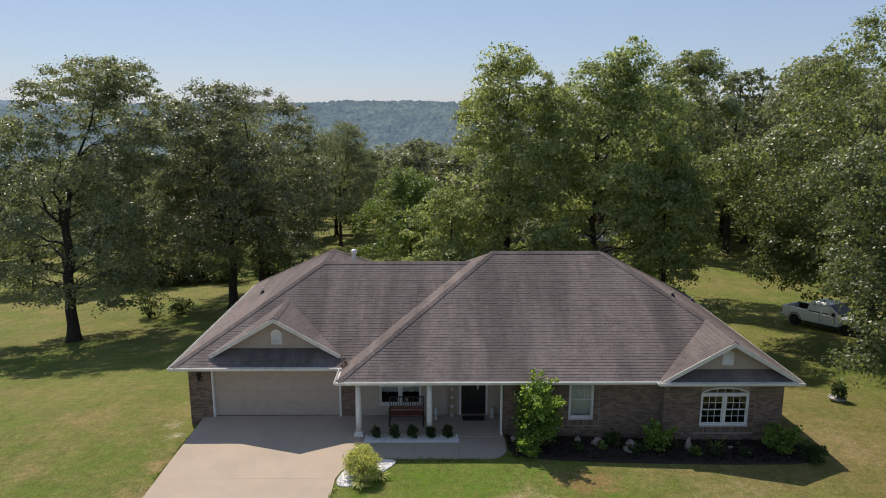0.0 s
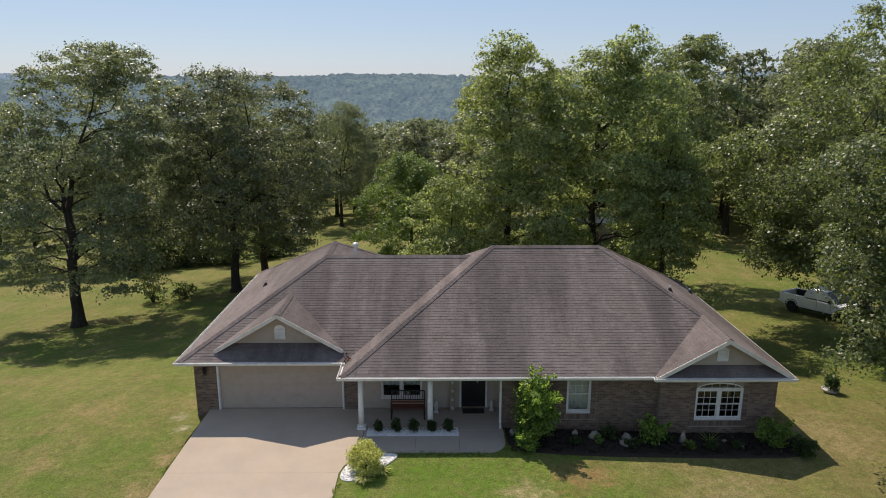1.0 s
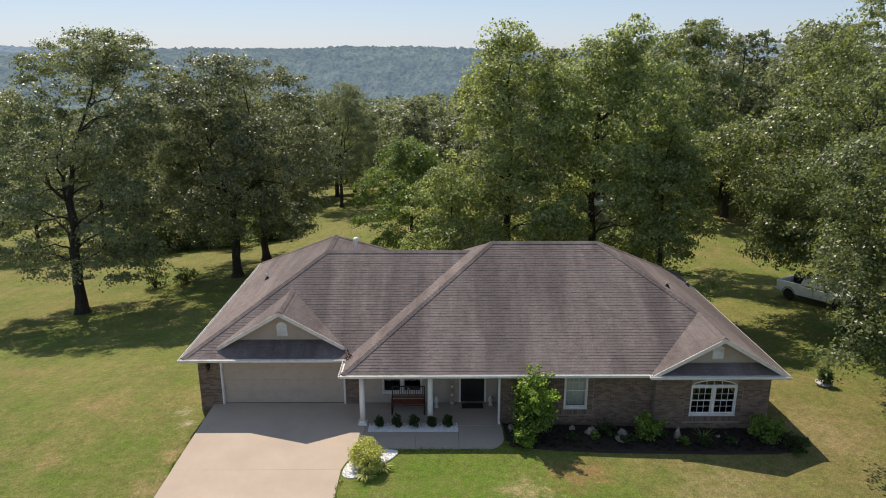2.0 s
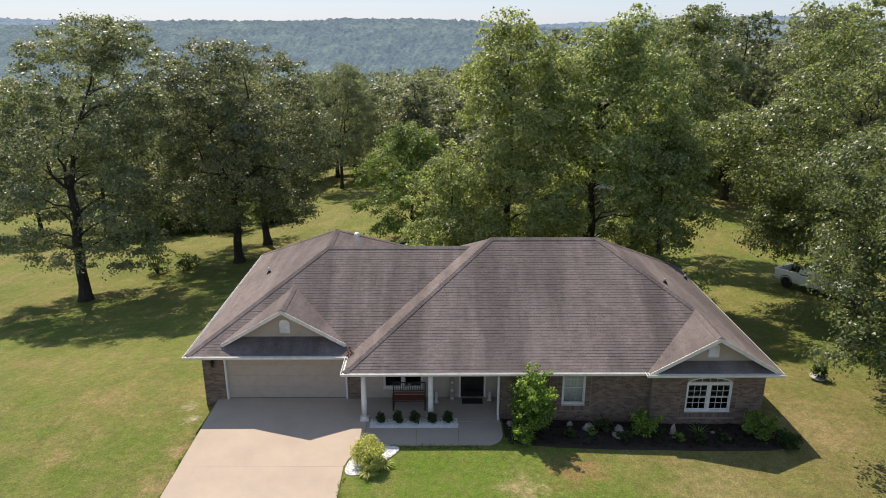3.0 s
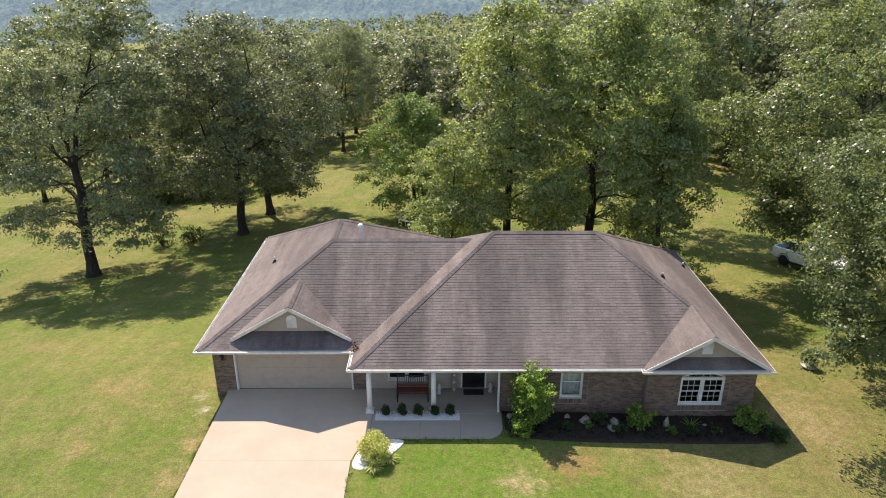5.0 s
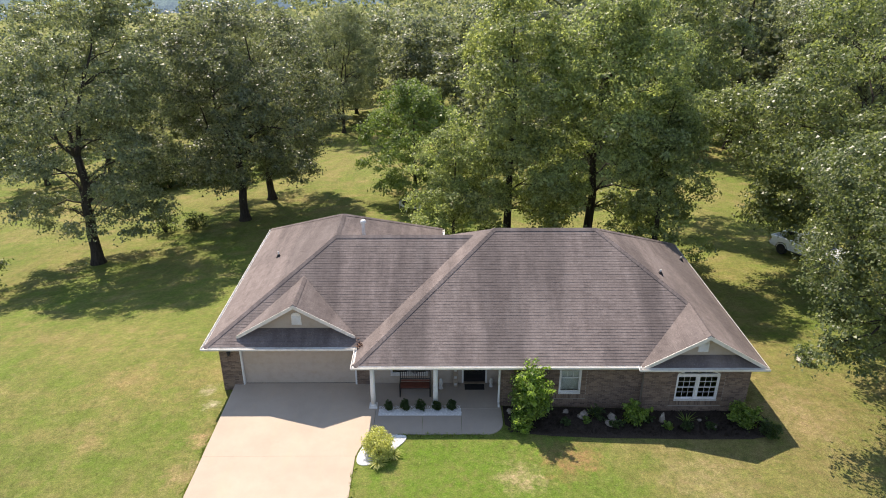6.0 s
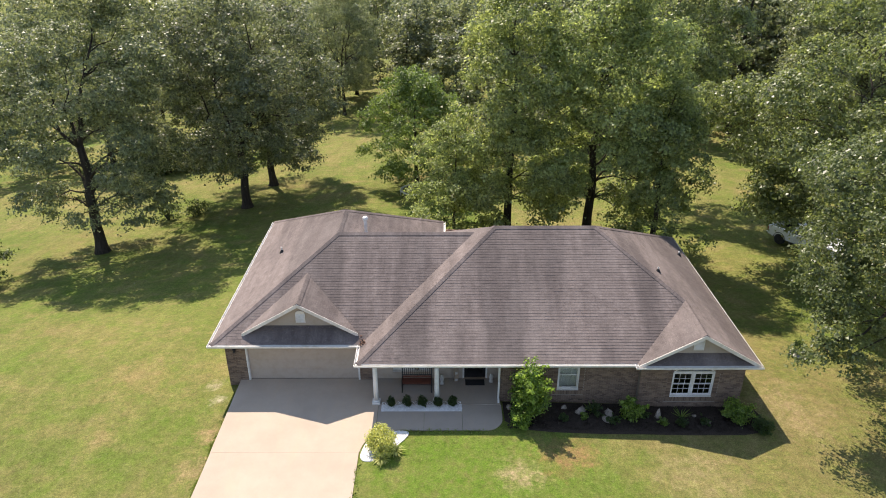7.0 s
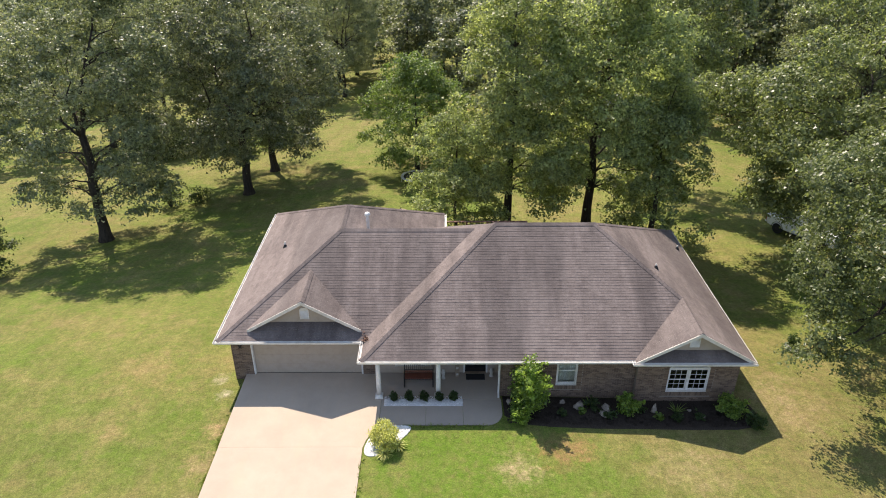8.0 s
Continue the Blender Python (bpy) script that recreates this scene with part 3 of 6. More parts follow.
def side_walls():
    for name, bits, mat, label in (
            ("wall_left", [(WX0, WX0 + 0.2, WY_G + 0.2, GY1 - 0.4)], MORTAR, "brown brick side wall of the garage"),
            ("wall_right", [(WX1 - 0.2, WX1, WY_R + 0.2, MY1 - 0.4)], MORTAR, "brown brick side wall"),
            ("wall_back", [(-0.6, WX1 - 0.2, MY1 - 0.6, MY1 - 0.4), (WX0 + 0.2, -0.6, GY1 - 0.6, GY1 - 0.4), (-0.6, -0.4, MY1 - 0.4, GY1 - 0.4)], MORTAR, "brown brick back wall"),
            ("wall_porch_end", [(2.20, 2.40, WY_M + 0.2, WY_P + 0.2)], TAN, "tan siding wall at the end of the porch"),
            ("wall_bay_return", [(8.05, 8.25, WY_R + 0.2, WY_M + 0.2)], MORTAR, "brown brick return of the bay"),
            ("wall_inside", [(-9.6, 12.2, 29.0, 29.1), (-3.9, -3.8, WY_P + 0.2, 29.0), (2.4, 2.5, WY_P + 0.2, 29.0), (7.6, 7.7, 23.1, 29.0)], DARK, "plain inner partition wall")):
        bm = bmesh.new()
        for x0, x1, y0, y1 in bits:
            add_box(bm, x0, x1, y0, y1, DEEP, ZS)
        ob = part(name, bm, mat)
        tagged(ob, label, "wall", kind="structure")
    tagged(part("floor", box(WX0 + 0.2, WX1 - 0.2, 24.46, 33.6, -0.12, 0.02), DARK), "plain dark floor inside the house", "floor", kind="structure")


side_walls()


def soffits():
    bits = [(GX0 + 0.08, MX0 + 0.02, GY0 + 0.10, WY_G + 0.02), (MX0 + 0.08, 2.2, MY0 + 0.10, WY_P + 0.05), (2.2, RX0 + 0.4, MY0 + 0.10, WY_M + 0.02),
            (RX0 + 0.1, RX1 - 0.08, RY + 0.10, WY_R + 0.02), (GX0 + 0.08, WX0 + 0.02, WY_G + 0.02, GY1 - 0.1), (WX1 - 0.02, RX1 - 0.08, WY_R + 0.02, MY1 - 0.1),
            (WX0, WX1, WY_P + 0.05, 33.9)]
    bm = bmesh.new()
    for x0, x1, y0, y1 in bits:
        add_box(bm, x0, x1, y0, y1, ZS, ZS + 0.02)
    tagged(part("ceiling", bm, SOFFIT), "pale soffit and porch ceiling boards", "ceiling", kind="structure")


soffits()


def gutter(points, wide=1.0):
    """A white channel along the eaves, outside the roof edge."""
    prof = [(0.0, 0.0), (0.095, 0.01), (0.125, 0.05), (0.135, 0.125), (0.120, 0.128), (0.112, 0.055), (0.085, 0.03), (0.015, 0.02), (0.015, 0.128), (0.0, 0.128)]
    pts = [Vector(p) for p in points]
    rings = []
    for i, p in enumerate(pts):
        d0 = (pts[i] - pts[i - 1]).normalized() if i else None
        d1 = (pts[i + 1] - pts[i]).normalized() if i + 1 < len(pts) else None
        a, b = d0 or d1, d1 or d0
        na, nb = Vector((a.y, -a.x, 0)), Vector((b.y, -b.x, 0))
        out = (na + nb)
        out = out / out.length_squared * 2
        rings.append([p + out * u * wide + Vector((0, 0, v - 0.135)) for u, v in prof])
    bm = add_tube_rings(bmesh.new(), rings)
    bmesh.ops.recalc_face_normals(bm, faces=bm.faces[:])
    return part("gutter", bm, WHITE, house, "white metal gutter")


gutter([(GX0, GY1, ZE), (GX0, GY0, ZE), (MX0 - 0.02, GY0, ZE)])
gutter([(MX0, GY0 - 0.03, ZE), (MX0, MY0, ZE), (RX0 - 0.02, MY0, ZE)])
gutter([(RX0, MY0 - 0.02, ZE), (RX0, RY, ZE), (RX1 + 0.06, RY, ZE)])
gutter([(RX1, RY + 0.003, ZE), (RX1, MY1, ZE)], 0.45)
gutter([(GX1, GY1, ZE), (GX0, GY1, ZE)])
gutter([(MX1, MY1, ZE), (GX1, MY1, ZE)])
gutter([(GX1, MY1 + 0.16, ZE), (GX1, GY1, ZE)])


def fascia():
    bm = bmesh.new()
    for x0, x1, y0, y1 in ((GX0 + 0.02, MX0, GY0 + 0.005, GY0 + 0.03), (MX0 + 0.03, RX0, MY0 + 0.005, MY0 + 0.03), (RX0 + 0.03, RX1 - 0.03, RY + 0.005, RY + 0.03),
                           (MX0 + 0.005, MX0 + 0.03, MY0 + 0.03, GY0), (GX0 + 0.005, GX0 + 0.03, GY0 + 0.03, GY1), (RX1 - 0.03, RX1 - 0.005, RY + 0.03, MY1)):
        add_box(bm, x0, x1, y0, y1, ZS - 0.02, ZE - 0.07)
    part("fascia", bm, WHITE, house, "white fascia board")


fascia()


def gable(name, xm, half, ztop, yrake, ywall, zbase, arched):
    """Rake boards, siding in lap rows, a soffit strip and a louvred vent."""
    g = part(name, prism([(xm - (ztop - zbase - 0.06) / S, zbase - 0.1), (xm + (ztop - zbase - 0.06) / S, zbase - 0.1), (xm, ztop - 0.16)], "y", ywall + 0.03, ywall + 0.10), TAN, house, "tan siding gable")
    # lap siding rows
    top = ztop - 0.06
    z = zbase - 0.05
    while z < top - 0.08:
        w0, w1 = (top - z) / S, (top - z - 0.115) / S
        if w1 < 0.03:
            break
        v = [(xm - w0, ywall - 0.014, z), (xm + w0, ywall - 0.014, z), (xm + w1, ywall + 0.012, z + 0.118), (xm - w1, ywall + 0.012, z + 0.118),
             (xm - w0, ywall + 0.03, z), (xm + w0, ywall + 0.03, z)]
        link("siding_board", v, [(0, 1, 2, 3), (4, 5, 1, 0)], TAN, g)
        z += 0.115
    # rake boards
    for s in (-1, 1):
        a, b = Vector((xm, yrake, ztop)), Vector((xm + s * half, yrake, ztop - S * half))
        v = []
        for p in (a, b):
            for dy, dz in ((-0.025, 0.005), (0.02, 0.005), (0.02, -0.16), (-0.025, -0.16)):
                v.append((p.x, p.y + dy, p.z + dz))
        f = [(0, 1, 5, 4), (1, 2, 6, 5), (2, 3, 7, 6), (3, 0, 4, 7), (0, 3, 2, 1), (4, 5, 6, 7)]
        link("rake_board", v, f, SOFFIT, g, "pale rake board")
        # soffit under the overhang
        v = []
        for p in (a, b):
            v += [(p.x, yrake + 0.02, p.z - 0.10), (p.x, ywall, p.z - 0.10), (p.x, ywall, p.z - 0.07), (p.x, yrake + 0.02, p.z - 0.07)]
        link("rake_soffit", v, f, SOFFIT, g)
    # vent
    w, h0 = 0.21, zbase + 0.16
    h1 = h0 + (0.42 if arched else 0.46)
    out = [(xm - w, h0), (xm + w, h0)]
    if arched:
        out += [(xm + w * math.cos(t), h1 + w * 0.9 * math.sin(t)) for t in np.linspace(0, math.pi, 9)]
    else:
        out += [(xm + w, h1), (xm, h1 + 0.13), (xm - w, h1)]
    vent = part("gable_vent", prism(out, "y", ywall - 0.035, ywall + 0.01), WHITE, g, "white louvred gable vent")
    z = h0 + 0.05
    while z < h1:
        part("slat", prism([(ywall - 0.055, z), (ywall - 0.03, z + 0.035), (ywall - 0.03, z + 0.045), (ywall - 0.06, z + 0.008)], "x", xm - w + 0.04, xm + w - 0.04), WHITE, vent)
        z += 0.06


gable("gable_end", RXM, (RX1 - RX0) / 2, RZ, RY, RY + 0.5, ZE + S * 0.5, False)
gable("gable_end", QX, QHALF, QZ, QY, GY0 + 0.80, ZE + S * 0.80, True)


def column(x, y):
    c = thing("porch_column", x, y, 0.0, label="round white tapered porch column on a square plinth", category="column", group="porch columns")
    part("plinth", box(-0.17, 0.17, -0.17, 0.17, 0.0, 0.12, 0.012), WHITE, c)
    part("base_ring", lathe([(0.13, 0.12), (0.145, 0.14), (0.13, 0.17), (0.11, 0.185)], sides=20), WHITE, c)
    part("shaft", lathe([(0.108, 0.18), (0.108, 0.8), (0.102, 1.4), (0.092, 1.98)], sides=20), WHITE, c, smooth=True)
    part("capital", lathe([(0.095, 1.98), (0.115, 2.01), (0.125, 2.04), (0.13, 2.06)], sides=20), WHITE, c)
    part("cap_plate", box(-0.14, 0.14, -0.14, 0.14, 2.06, ZS, 0.006), WHITE, c)


column(-3.12, 22.60)
column(-0.52, 22.60)


def downspout(x, y, z0):
    d = thing("downspout", x, y, 0, label="white rectangular metal downspout on the wall corner", category="downspout")
    part("pipe", box(-0.04, 0.04, -0.03, 0.03, z0 + 0.12, ZS, 0.008), WHITE, d)
    part("elbow", prism([(0.03, z0 + 0.12), (-0.03, z0 + 0.14), (-0.20, z0 + 0.06), (-0.20, z0 + 0.0), (-0.17, z0 + 0.0)], "x", -0.04, 0.04), WHITE, d)
    part("strap", box(-0.05, 0.05, -0.036, 0.032, 1.1, 1.13), WHITE, d)


downspout(2.12, 22.70, 0.03)


def garage_door():
    d = thing("door_garage", 0, WY_G + 0.10, 0, label="closed tan sectional garage door with white jambs", category="garage door", kind="structure")
    x0, x1, z0, z1 = GDOOR
    h = (z1 - z0 - 0.02) / 4
    for k in range(4):
        part("panel", box(x0 + 0.01, x1 - 0.01, 0.0, 0.045, z0 + 0.02 + k * h + 0.0015, z0 + 0.02 + (k + 1) * h - 0.0015, 0.003), DOOR_TAN, d)
    part("bottom_seal", box(x0 + 0.01, x1 - 0.01, 0.0, 0.04, z0 + 0.0, z0 + 0.02), RUBBER, d)
    for s, x in ((-1, x0), (1, x1)):
        part("jamb", box(min(x, x + s * 0.055), max(x, x + s * 0.055), -0.13, -0.098, z0, z1 + 0.03, 0.004), WHITE, d)
        part("jamb_return", box(min(x, x - s * 0.02), max(x, x - s * 0.02), -0.098, 0.06, z0, z1), WHITE, d)


garage_door()


def window(name, hole, y, cols, rows_up, rows_low, twin=False, arch=0.0, grids=(True, True), label=""):
    """A white double-hung window, one or two units, set in its opening."""
    x0, x1, z0, z1 = hole
    w = thing(name, 0, y + 0.05, 0, label=label, category="window", kind="structure")
    fw = 0.05
    bm = bmesh.new()
    for a, b, c, d in ((x0, x0 + fw, z0, z1), (x1 - fw, x1, z0, z1), (x0 + fw, x1 - fw, z0, z0 + fw), (x0 + fw, x1 - fw, z1 - fw, z1)):
        add_box(bm, a, b, -0.03, 0.08, c, d)
    part("window_frame", bm, WHITE, w)
    part("window_sill", box(x0 - 0.01, x1 + 0.01, -0.07, 0.0, z0 - 0.03, z0 - 0.002, 0.006), WHITE, w)
    units = [(x0 + fw, x1 - fw)]
    if twin:
        m = (x0 + x1) / 2
        part("mullion", box(m - 0.05, m + 0.05, -0.035, 0.08, z0 + fw, z1 - fw), WHITE, w)
        units = [(x0 + fw, m - 0.05), (m + 0.05, x1 - fw)]
    zm = (z0 + z1) / 2
    for u0, u1 in units:
        for (s0, s1, dy, n, on) in ((z0 + fw, zm + 0.02, 0.02, rows_low, grids[1]), (zm - 0.02, z1 - fw, -0.01, rows_up, grids[0])):
            bm = bmesh.new()
            t = 0.04
            for a, b, c, d in ((u0, u0 + t, s0, s1), (u1 - t, u1, s0, s1), (u0 + t, u1 - t, s0, s0 + t), (u0 + t, u1 - t, s1 - t, s1)):
                add_box(bm, a, b, dy, dy + 0.03, c, d)
            sash = part("sash", bm, WHITE, w)
            pane = part("pane", box(u0 + t, u1 - t, dy + 0.012, dy + 0.018, s0 + t, s1 - t), GLASS, sash)
            pane.visible_shadow = False
            if on:
                for k in range(1, cols):
                    x = u0 + t + (u1 - u0 - 2 * t) * k / cols
                    part("glazing_bar", box(x - 0.008, x + 0.008, dy + 0.004, dy + 0.026, s0 + t, s1 - t), WHITE, sash)
                for k in range(1, n):
                    z = s0 + t + (s1 - s0 - 2 * t) * k / n
                    part("glazing_bar", box(u0 + t, u1 - t, dy + 0.005, dy + 0.025, z - 0.008, z + 0.008), WHITE, sash)
    if arch:
        m, half = (x0 + x1) / 2, (x1 - x0) / 2

        def top(x, k=0.0):
            return z1 + (arch - k) * math.sqrt(max(0.0, 1 - ((x - m) / (half - k)) ** 2))
        bm = bmesh.new()
        ring, inner = [], []
        for t in np.linspace(0, math.pi, 25):
            ring.append((m + half * math.cos(t), z1 + arch * math.sin(t)))
            inner.append((m + (half - 0.06) * math.cos(t), z1 + (arch - 0.06) * math.sin(t)))
        for i in range(24):
            add_prism(bm, [ring[i], ring[i + 1], inner[i + 1], inner[i]], "y", -0.03, 0.08)
        part("arch_frame", bm, WHITE, w)
        part("transom_bar", box(x0, x1, -0.035, 0.08, z1 - 0.002, z1 + 0.06), WHITE, w)
        pane = part("arch_pane", prism([(m + (half - 0.05) * math.cos(t), z1 + 0.05 + (arch - 0.10) * math.sin(t)) for t in np.linspace(0, math.pi, 25)], "y", 0.02, 0.026), GLASS, w)
        pane.visible_shadow = False
        for k in range(1, 6):
            x = x0 + (x1 - x0) * k / 6
            part("glazing_bar", box(x - 0.009, x + 0.009, 0.006, 0.034, z1 + 0.06, top(x, 0.06) + 0.01), WHITE, w)
    return w


window("window_porch", WIN_P, WY_P, 3, 2, 2, twin=True, grids=(True, False), label="white twin window with pale curtains behind the porch bench")
window("window_2", WIN_2, WY_M, 3, 2, 2, grids=(True, False), label="white window with a pale blind half down")
window("window_3", WIN_3, WY_R, 3, 2, 2, twin=True, arch=ARCH, label="wide white window with an arched transom")


def bay_spandrels():
    """Brickwork that closes the corners over the arch."""
    m, half = (WIN_3[0] + WIN_3[1]) / 2, (WIN_3[1] - WIN_3[0]) / 2
    z1 = WIN_3[3]
    bm = bmesh.new()
    for s in (-1, 1):
        ts = np.linspace(0, math.pi / 2, 10)
        arc = [(m + s * half * math.cos(t), z1 + ARCH * math.sin(t)) for t in ts]
        for p, q in zip(arc, arc[1:]):
            add_prism(bm, [p, q, (q[0], z1 + ARCH), (p[0], z1 + ARCH)], "y", WY_R + 0.002, WY_R + 0.198)
    part("arch_spandrel", bm, MORTAR, wall_bay)


bay_spandrels()


def curtains():
    """Cloth behind the panes, in soft folds."""
    for name, x0, x1, z0, z1, y, lab in (("curtain", WIN_P[0] + 0.05, WIN_P[1] - 0.05, 0.95, 1.97, WY_P + 0.135, "pale cloth curtain across the upper window"),
                                         ("window_blind", WIN_2[0] + 0.05, WIN_2[1] - 0.05, 0.62, 2.04, WY_M + 0.17, "pale green-white blind half drawn"),):
        n = 60
        v, f = [], []
        for i in range(n + 1):
            x = x0 + (x1 - x0) * i / n
            d = 0.018 * math.sin(i * 1.1) if name == "curtain" else 0.0
            v += [(x, y + d, z0 + 0.01 * math.sin(i * 0.5)), (x, y + d * 0.6, z1)]
        for i in range(n):
            f.append((2 * i, 2 * i + 2, 2 * i + 3, 2 * i + 1))
        ob = link(name, v, f, CURTAIN, smooth=True)
        mod = ob.modifiers.new("thick", "SOLIDIFY")
        mod.thickness = 0.006
        tagged(ob, lab, "curtain")


curtains()


def front_door():
    x0, x1, z0, z1 = DOOR_1
    d = thing("door_front", 0, WY_P + 0.06, 0, label="closed black front door with a curved glass ornament in a white frame", category="door", kind="structure")
    bm = bmesh.new()
    for a, b, c, e in ((x0 - 0.07, x0, 0.02, z1 + 0.07), (x1, x1 + 0.07, 0.02, z1 + 0.07), (x0, x1, z1, z1 + 0.07)):
        add_box(bm, a, b, -0.085, 0.04, c, e)
    part("door_frame", bm, WHITE, d, "white door frame")
    leaf = part("door_leaf", box(x0 + 0.005, x1 - 0.005, 0.0, 0.045, z0 + 0.01, z1 - 0.005, 0.004), BLACK, d, "black storm door")
    part("door_glass", box(x0 + 0.13, x1 - 0.13, -0.006, 0.002, z0 + 0.22, z1 - 0.12), GLASS, leaf)
    m = (x0 + x1) / 2
    for s, r in ((0, 0.30), (1, 0.24), (2, 0.18)):
        pts = [(m - 0.12 + r * math.sin(t) + 0.02 * s, -0.014, 1.22 + 0.12 * s + r * 1.5 * (math.cos(t))) for t in np.linspace(0.0, 1.9, 12)]
        part("scroll", tube(pts, [0.022] * 12, 6), WHITE, leaf, "pale curved ornament")
    part("knob", lathe([(0.012, 0), (0.03, 0.01), (0.03, 0.04), (0.01, 0.05)], x=x0 + 0.09, y=-0.03, sides=12), CHROME, leaf)
    bpy.data.objects[leaf.children[-1].name].location = (0, 0, 1.0)
    part("threshold", box(x0 - 0.05, x1 + 0.05, -0.14, 0.0, 0.02, 0.05, 0.006), GREY_WOOD, d)


front_door()


def siding_rows():
    """Lap boards on the porch walls, cut round window and door."""
    z = 0.05
    while z < ZS - 0.02:
        cuts = [(-3.38, 2.20)]
        for h, m in ((WIN_P, 0.0), (DOOR_1, 0.075)):
            if h[2] - m < z + 0.115 and h[3] + m > z:
                nxt = []
                for a, b in cuts:
                    if h[1] + m <= a or h[0] - m >= b:
                        nxt.append((a, b))
                    else:
                        nxt += [(a, h[0] - m), (h[1] + m, b)]
                cuts = nxt
        for a, b in cuts:
            v = [(a, WY_P - 0.018, z), (b, WY_P - 0.018, z), (b, WY_P - 0.003, z + 0.117), (a, WY_P - 0.003, z + 0.117), (a, WY_P, z), (b, WY_P, z)]
            link("siding_board", v, [(0, 1, 2, 3), (4, 5, 1, 0)], TAN, wall_porch)
        z += 0.115


siding_rows()


def roof_pipes():
    def on(face, x, y):
        o, e, up, n = plane_frame(FACES[face])
        return o.z - (n.x * (x - o.x) + n.y * (y - o.y)) / n.z
    for face, x, y, h, r, lab in (("wing_left", -8.45, 30.4, 0.28, 0.04, "short plastic vent pipe through the roof"),
                                  ("right", 9.60, 26.75, 0.22, 0.04, "short plastic vent pipe through the roof"),
                                  ("right", 12.25, 31.4, 0.22, 0.04, "short plastic vent pipe through the roof")):
        z = on(face, x, y)
        p = thing("vent_pipe", x, y, z, label=lab, category="vent pipe", group="roof vents")
        part("pipe", lathe([(r, -0.15), (r, h), (r * 0.8, h), (r * 0.8, h - 0.05)], sides=12), PVC, p, smooth=False)
        part("boot", lathe([(0.14, -0.05), (0.09, 0.06), (0.05, 0.12), (0.045, 0.14)], sides=12), RUBBER, p)
    z = on("wing_right", -4.05, 29.9)
    p = thing("flue_pipe", -4.05, 29.9, z + 0.25, label="white metal flue pipe with a cap on the roof", category="flue pipe", group="roof vents")
    part("pipe", lathe([(0.085, -0.5), (0.085, 0.60), (0.075, 0.60), (0.075, 0.55)], sides=16), GALV, p)
    part("cap", lathe([(0.13, 0.58), (0.14, 0.62), (0.14, 0.70), (0.10, 0.75), (0.03, 0.78)], sides=16), GALV, p)
    part("flashing", lathe([(0.22, -0.37), (0.13, -0.20), (0.09, -0.13)], sides=16), GALV, p)


roof_pipes()


def wall_lantern(x, y, z):
    l = thing("wall_lantern", x, y, z, label="small dark metal wall lantern on the brick beside the garage", category="lantern")
    part("back_plate", box(-0.055, 0.055, -0.02, 0.004, -0.10, 0.12, 0.008), BLACK, l)
    part("arm", tube([(0, -0.01, 0.06), (0, -0.07, 0.11), (0, -0.12, 0.09)], [0.012] * 3, 6), BLACK, l)
    part("roof_cap", lathe([(0.10, 0.06), (0.05, 0.11), (0.012, 0.14)], y=-0.12, sides=6), BLACK, l)
    part("glass_body", lathe([(0.05, -0.12), (0.078, 0.06)], y=-0.12, sides=6), RUBBER, l, "dark smoked glass")
    part("foot", lathe([(0.02, -0.16), (0.055, -0.12)], y=-0.12, sides=6), BLACK, l)


wall_lantern(-9.42, WY_G - 0.012, 1.72)


# ---- trees ----
def leaves(rng, centres, spread, count, size, up=0.28):
    """Folded leaf blades round many centres; returns (n, 4, 3)."""
    k = len(centres)
    c = np.repeat(centres, count, axis=0)
    sp = np.repeat(spread, count, axis=0)[:, None]
    off = rng.normal(0, 1, (k * count, 3)) * np.array([1, 1, 0.62]) * sp
    p = c + off
    nrm = rng.normal(0, 1, p.shape) * (1 - up) + np.array([0, 0, up]) + 0.35 * off / sp
    nrm /= np.linalg.norm(nrm, axis=1, keepdims=True) + 1e-9
    t = np.cross(nrm, rng.normal(0, 1, p.shape))
    t /= np.linalg.norm(t, axis=1, keepdims=True) + 1e-9
    b = np.cross(nrm, t)
    s = (size * rng.uniform(0.6, 1.35, len(p)))[:, None]
    w = s * rng.uniform(0.32, 0.5, (len(p), 1))
    droop = nrm * s * 0.12
    return np.stack([p - t * s * 0.5, p + b * w + droop, p + t * s * 0.5 - droop, p - b * w + droop], 1)


def leaf_tris(rng, centres, spread, count, size, out, up=0.42):
    """Three-cornered leaf blades round many centres, facing mostly outwards; returns (n, 3, 3)."""
    k = len(centres)
    sp = np.repeat(spread, count, axis=0)[:, None]
    off = rng.normal(0, 1, (k * count, 3)) * np.array([1, 1, 0.42]) * sp
    off[:, 2] -= 0.16 * (off[:, 0] ** 2 + off[:, 1] ** 2) / sp[:, 0]          # the sprays hang at their rims
    p = np.repeat(centres, count, axis=0) + off
    nrm = rng.normal(0, 0.50, p.shape) + np.array([0, 0, up]) + 0.22 * off / sp + 0.45 * np.repeat(out, count, axis=0)
    nrm /= np.linalg.norm(nrm, axis=1, keepdims=True) + 1e-9
    t = np.cross(nrm, rng.normal(0, 1, p.shape))
    t /= np.linalg.norm(t, axis=1, keepdims=True) + 1e-9
    b = np.cross(nrm, t)
    s = (size * rng.uniform(0.55, 1.4, len(p)))[:, None]
    w = s * rng.uniform(0.36, 0.55, (len(p), 1))
    return np.stack([p - t * s * 0.4 - b * w, p - t * s * 0.4 + b * w, p + t * s * 0.6], 1)


def curve_points(start, lead, end, n):
    """n points of a bent line that leaves start along lead and arrives at end."""
    return [start * (1 - w) ** 2 + lead * (2 * w * (1 - w)) + end * (w * w) for w in [i / (n - 1) for i in range(n)]]


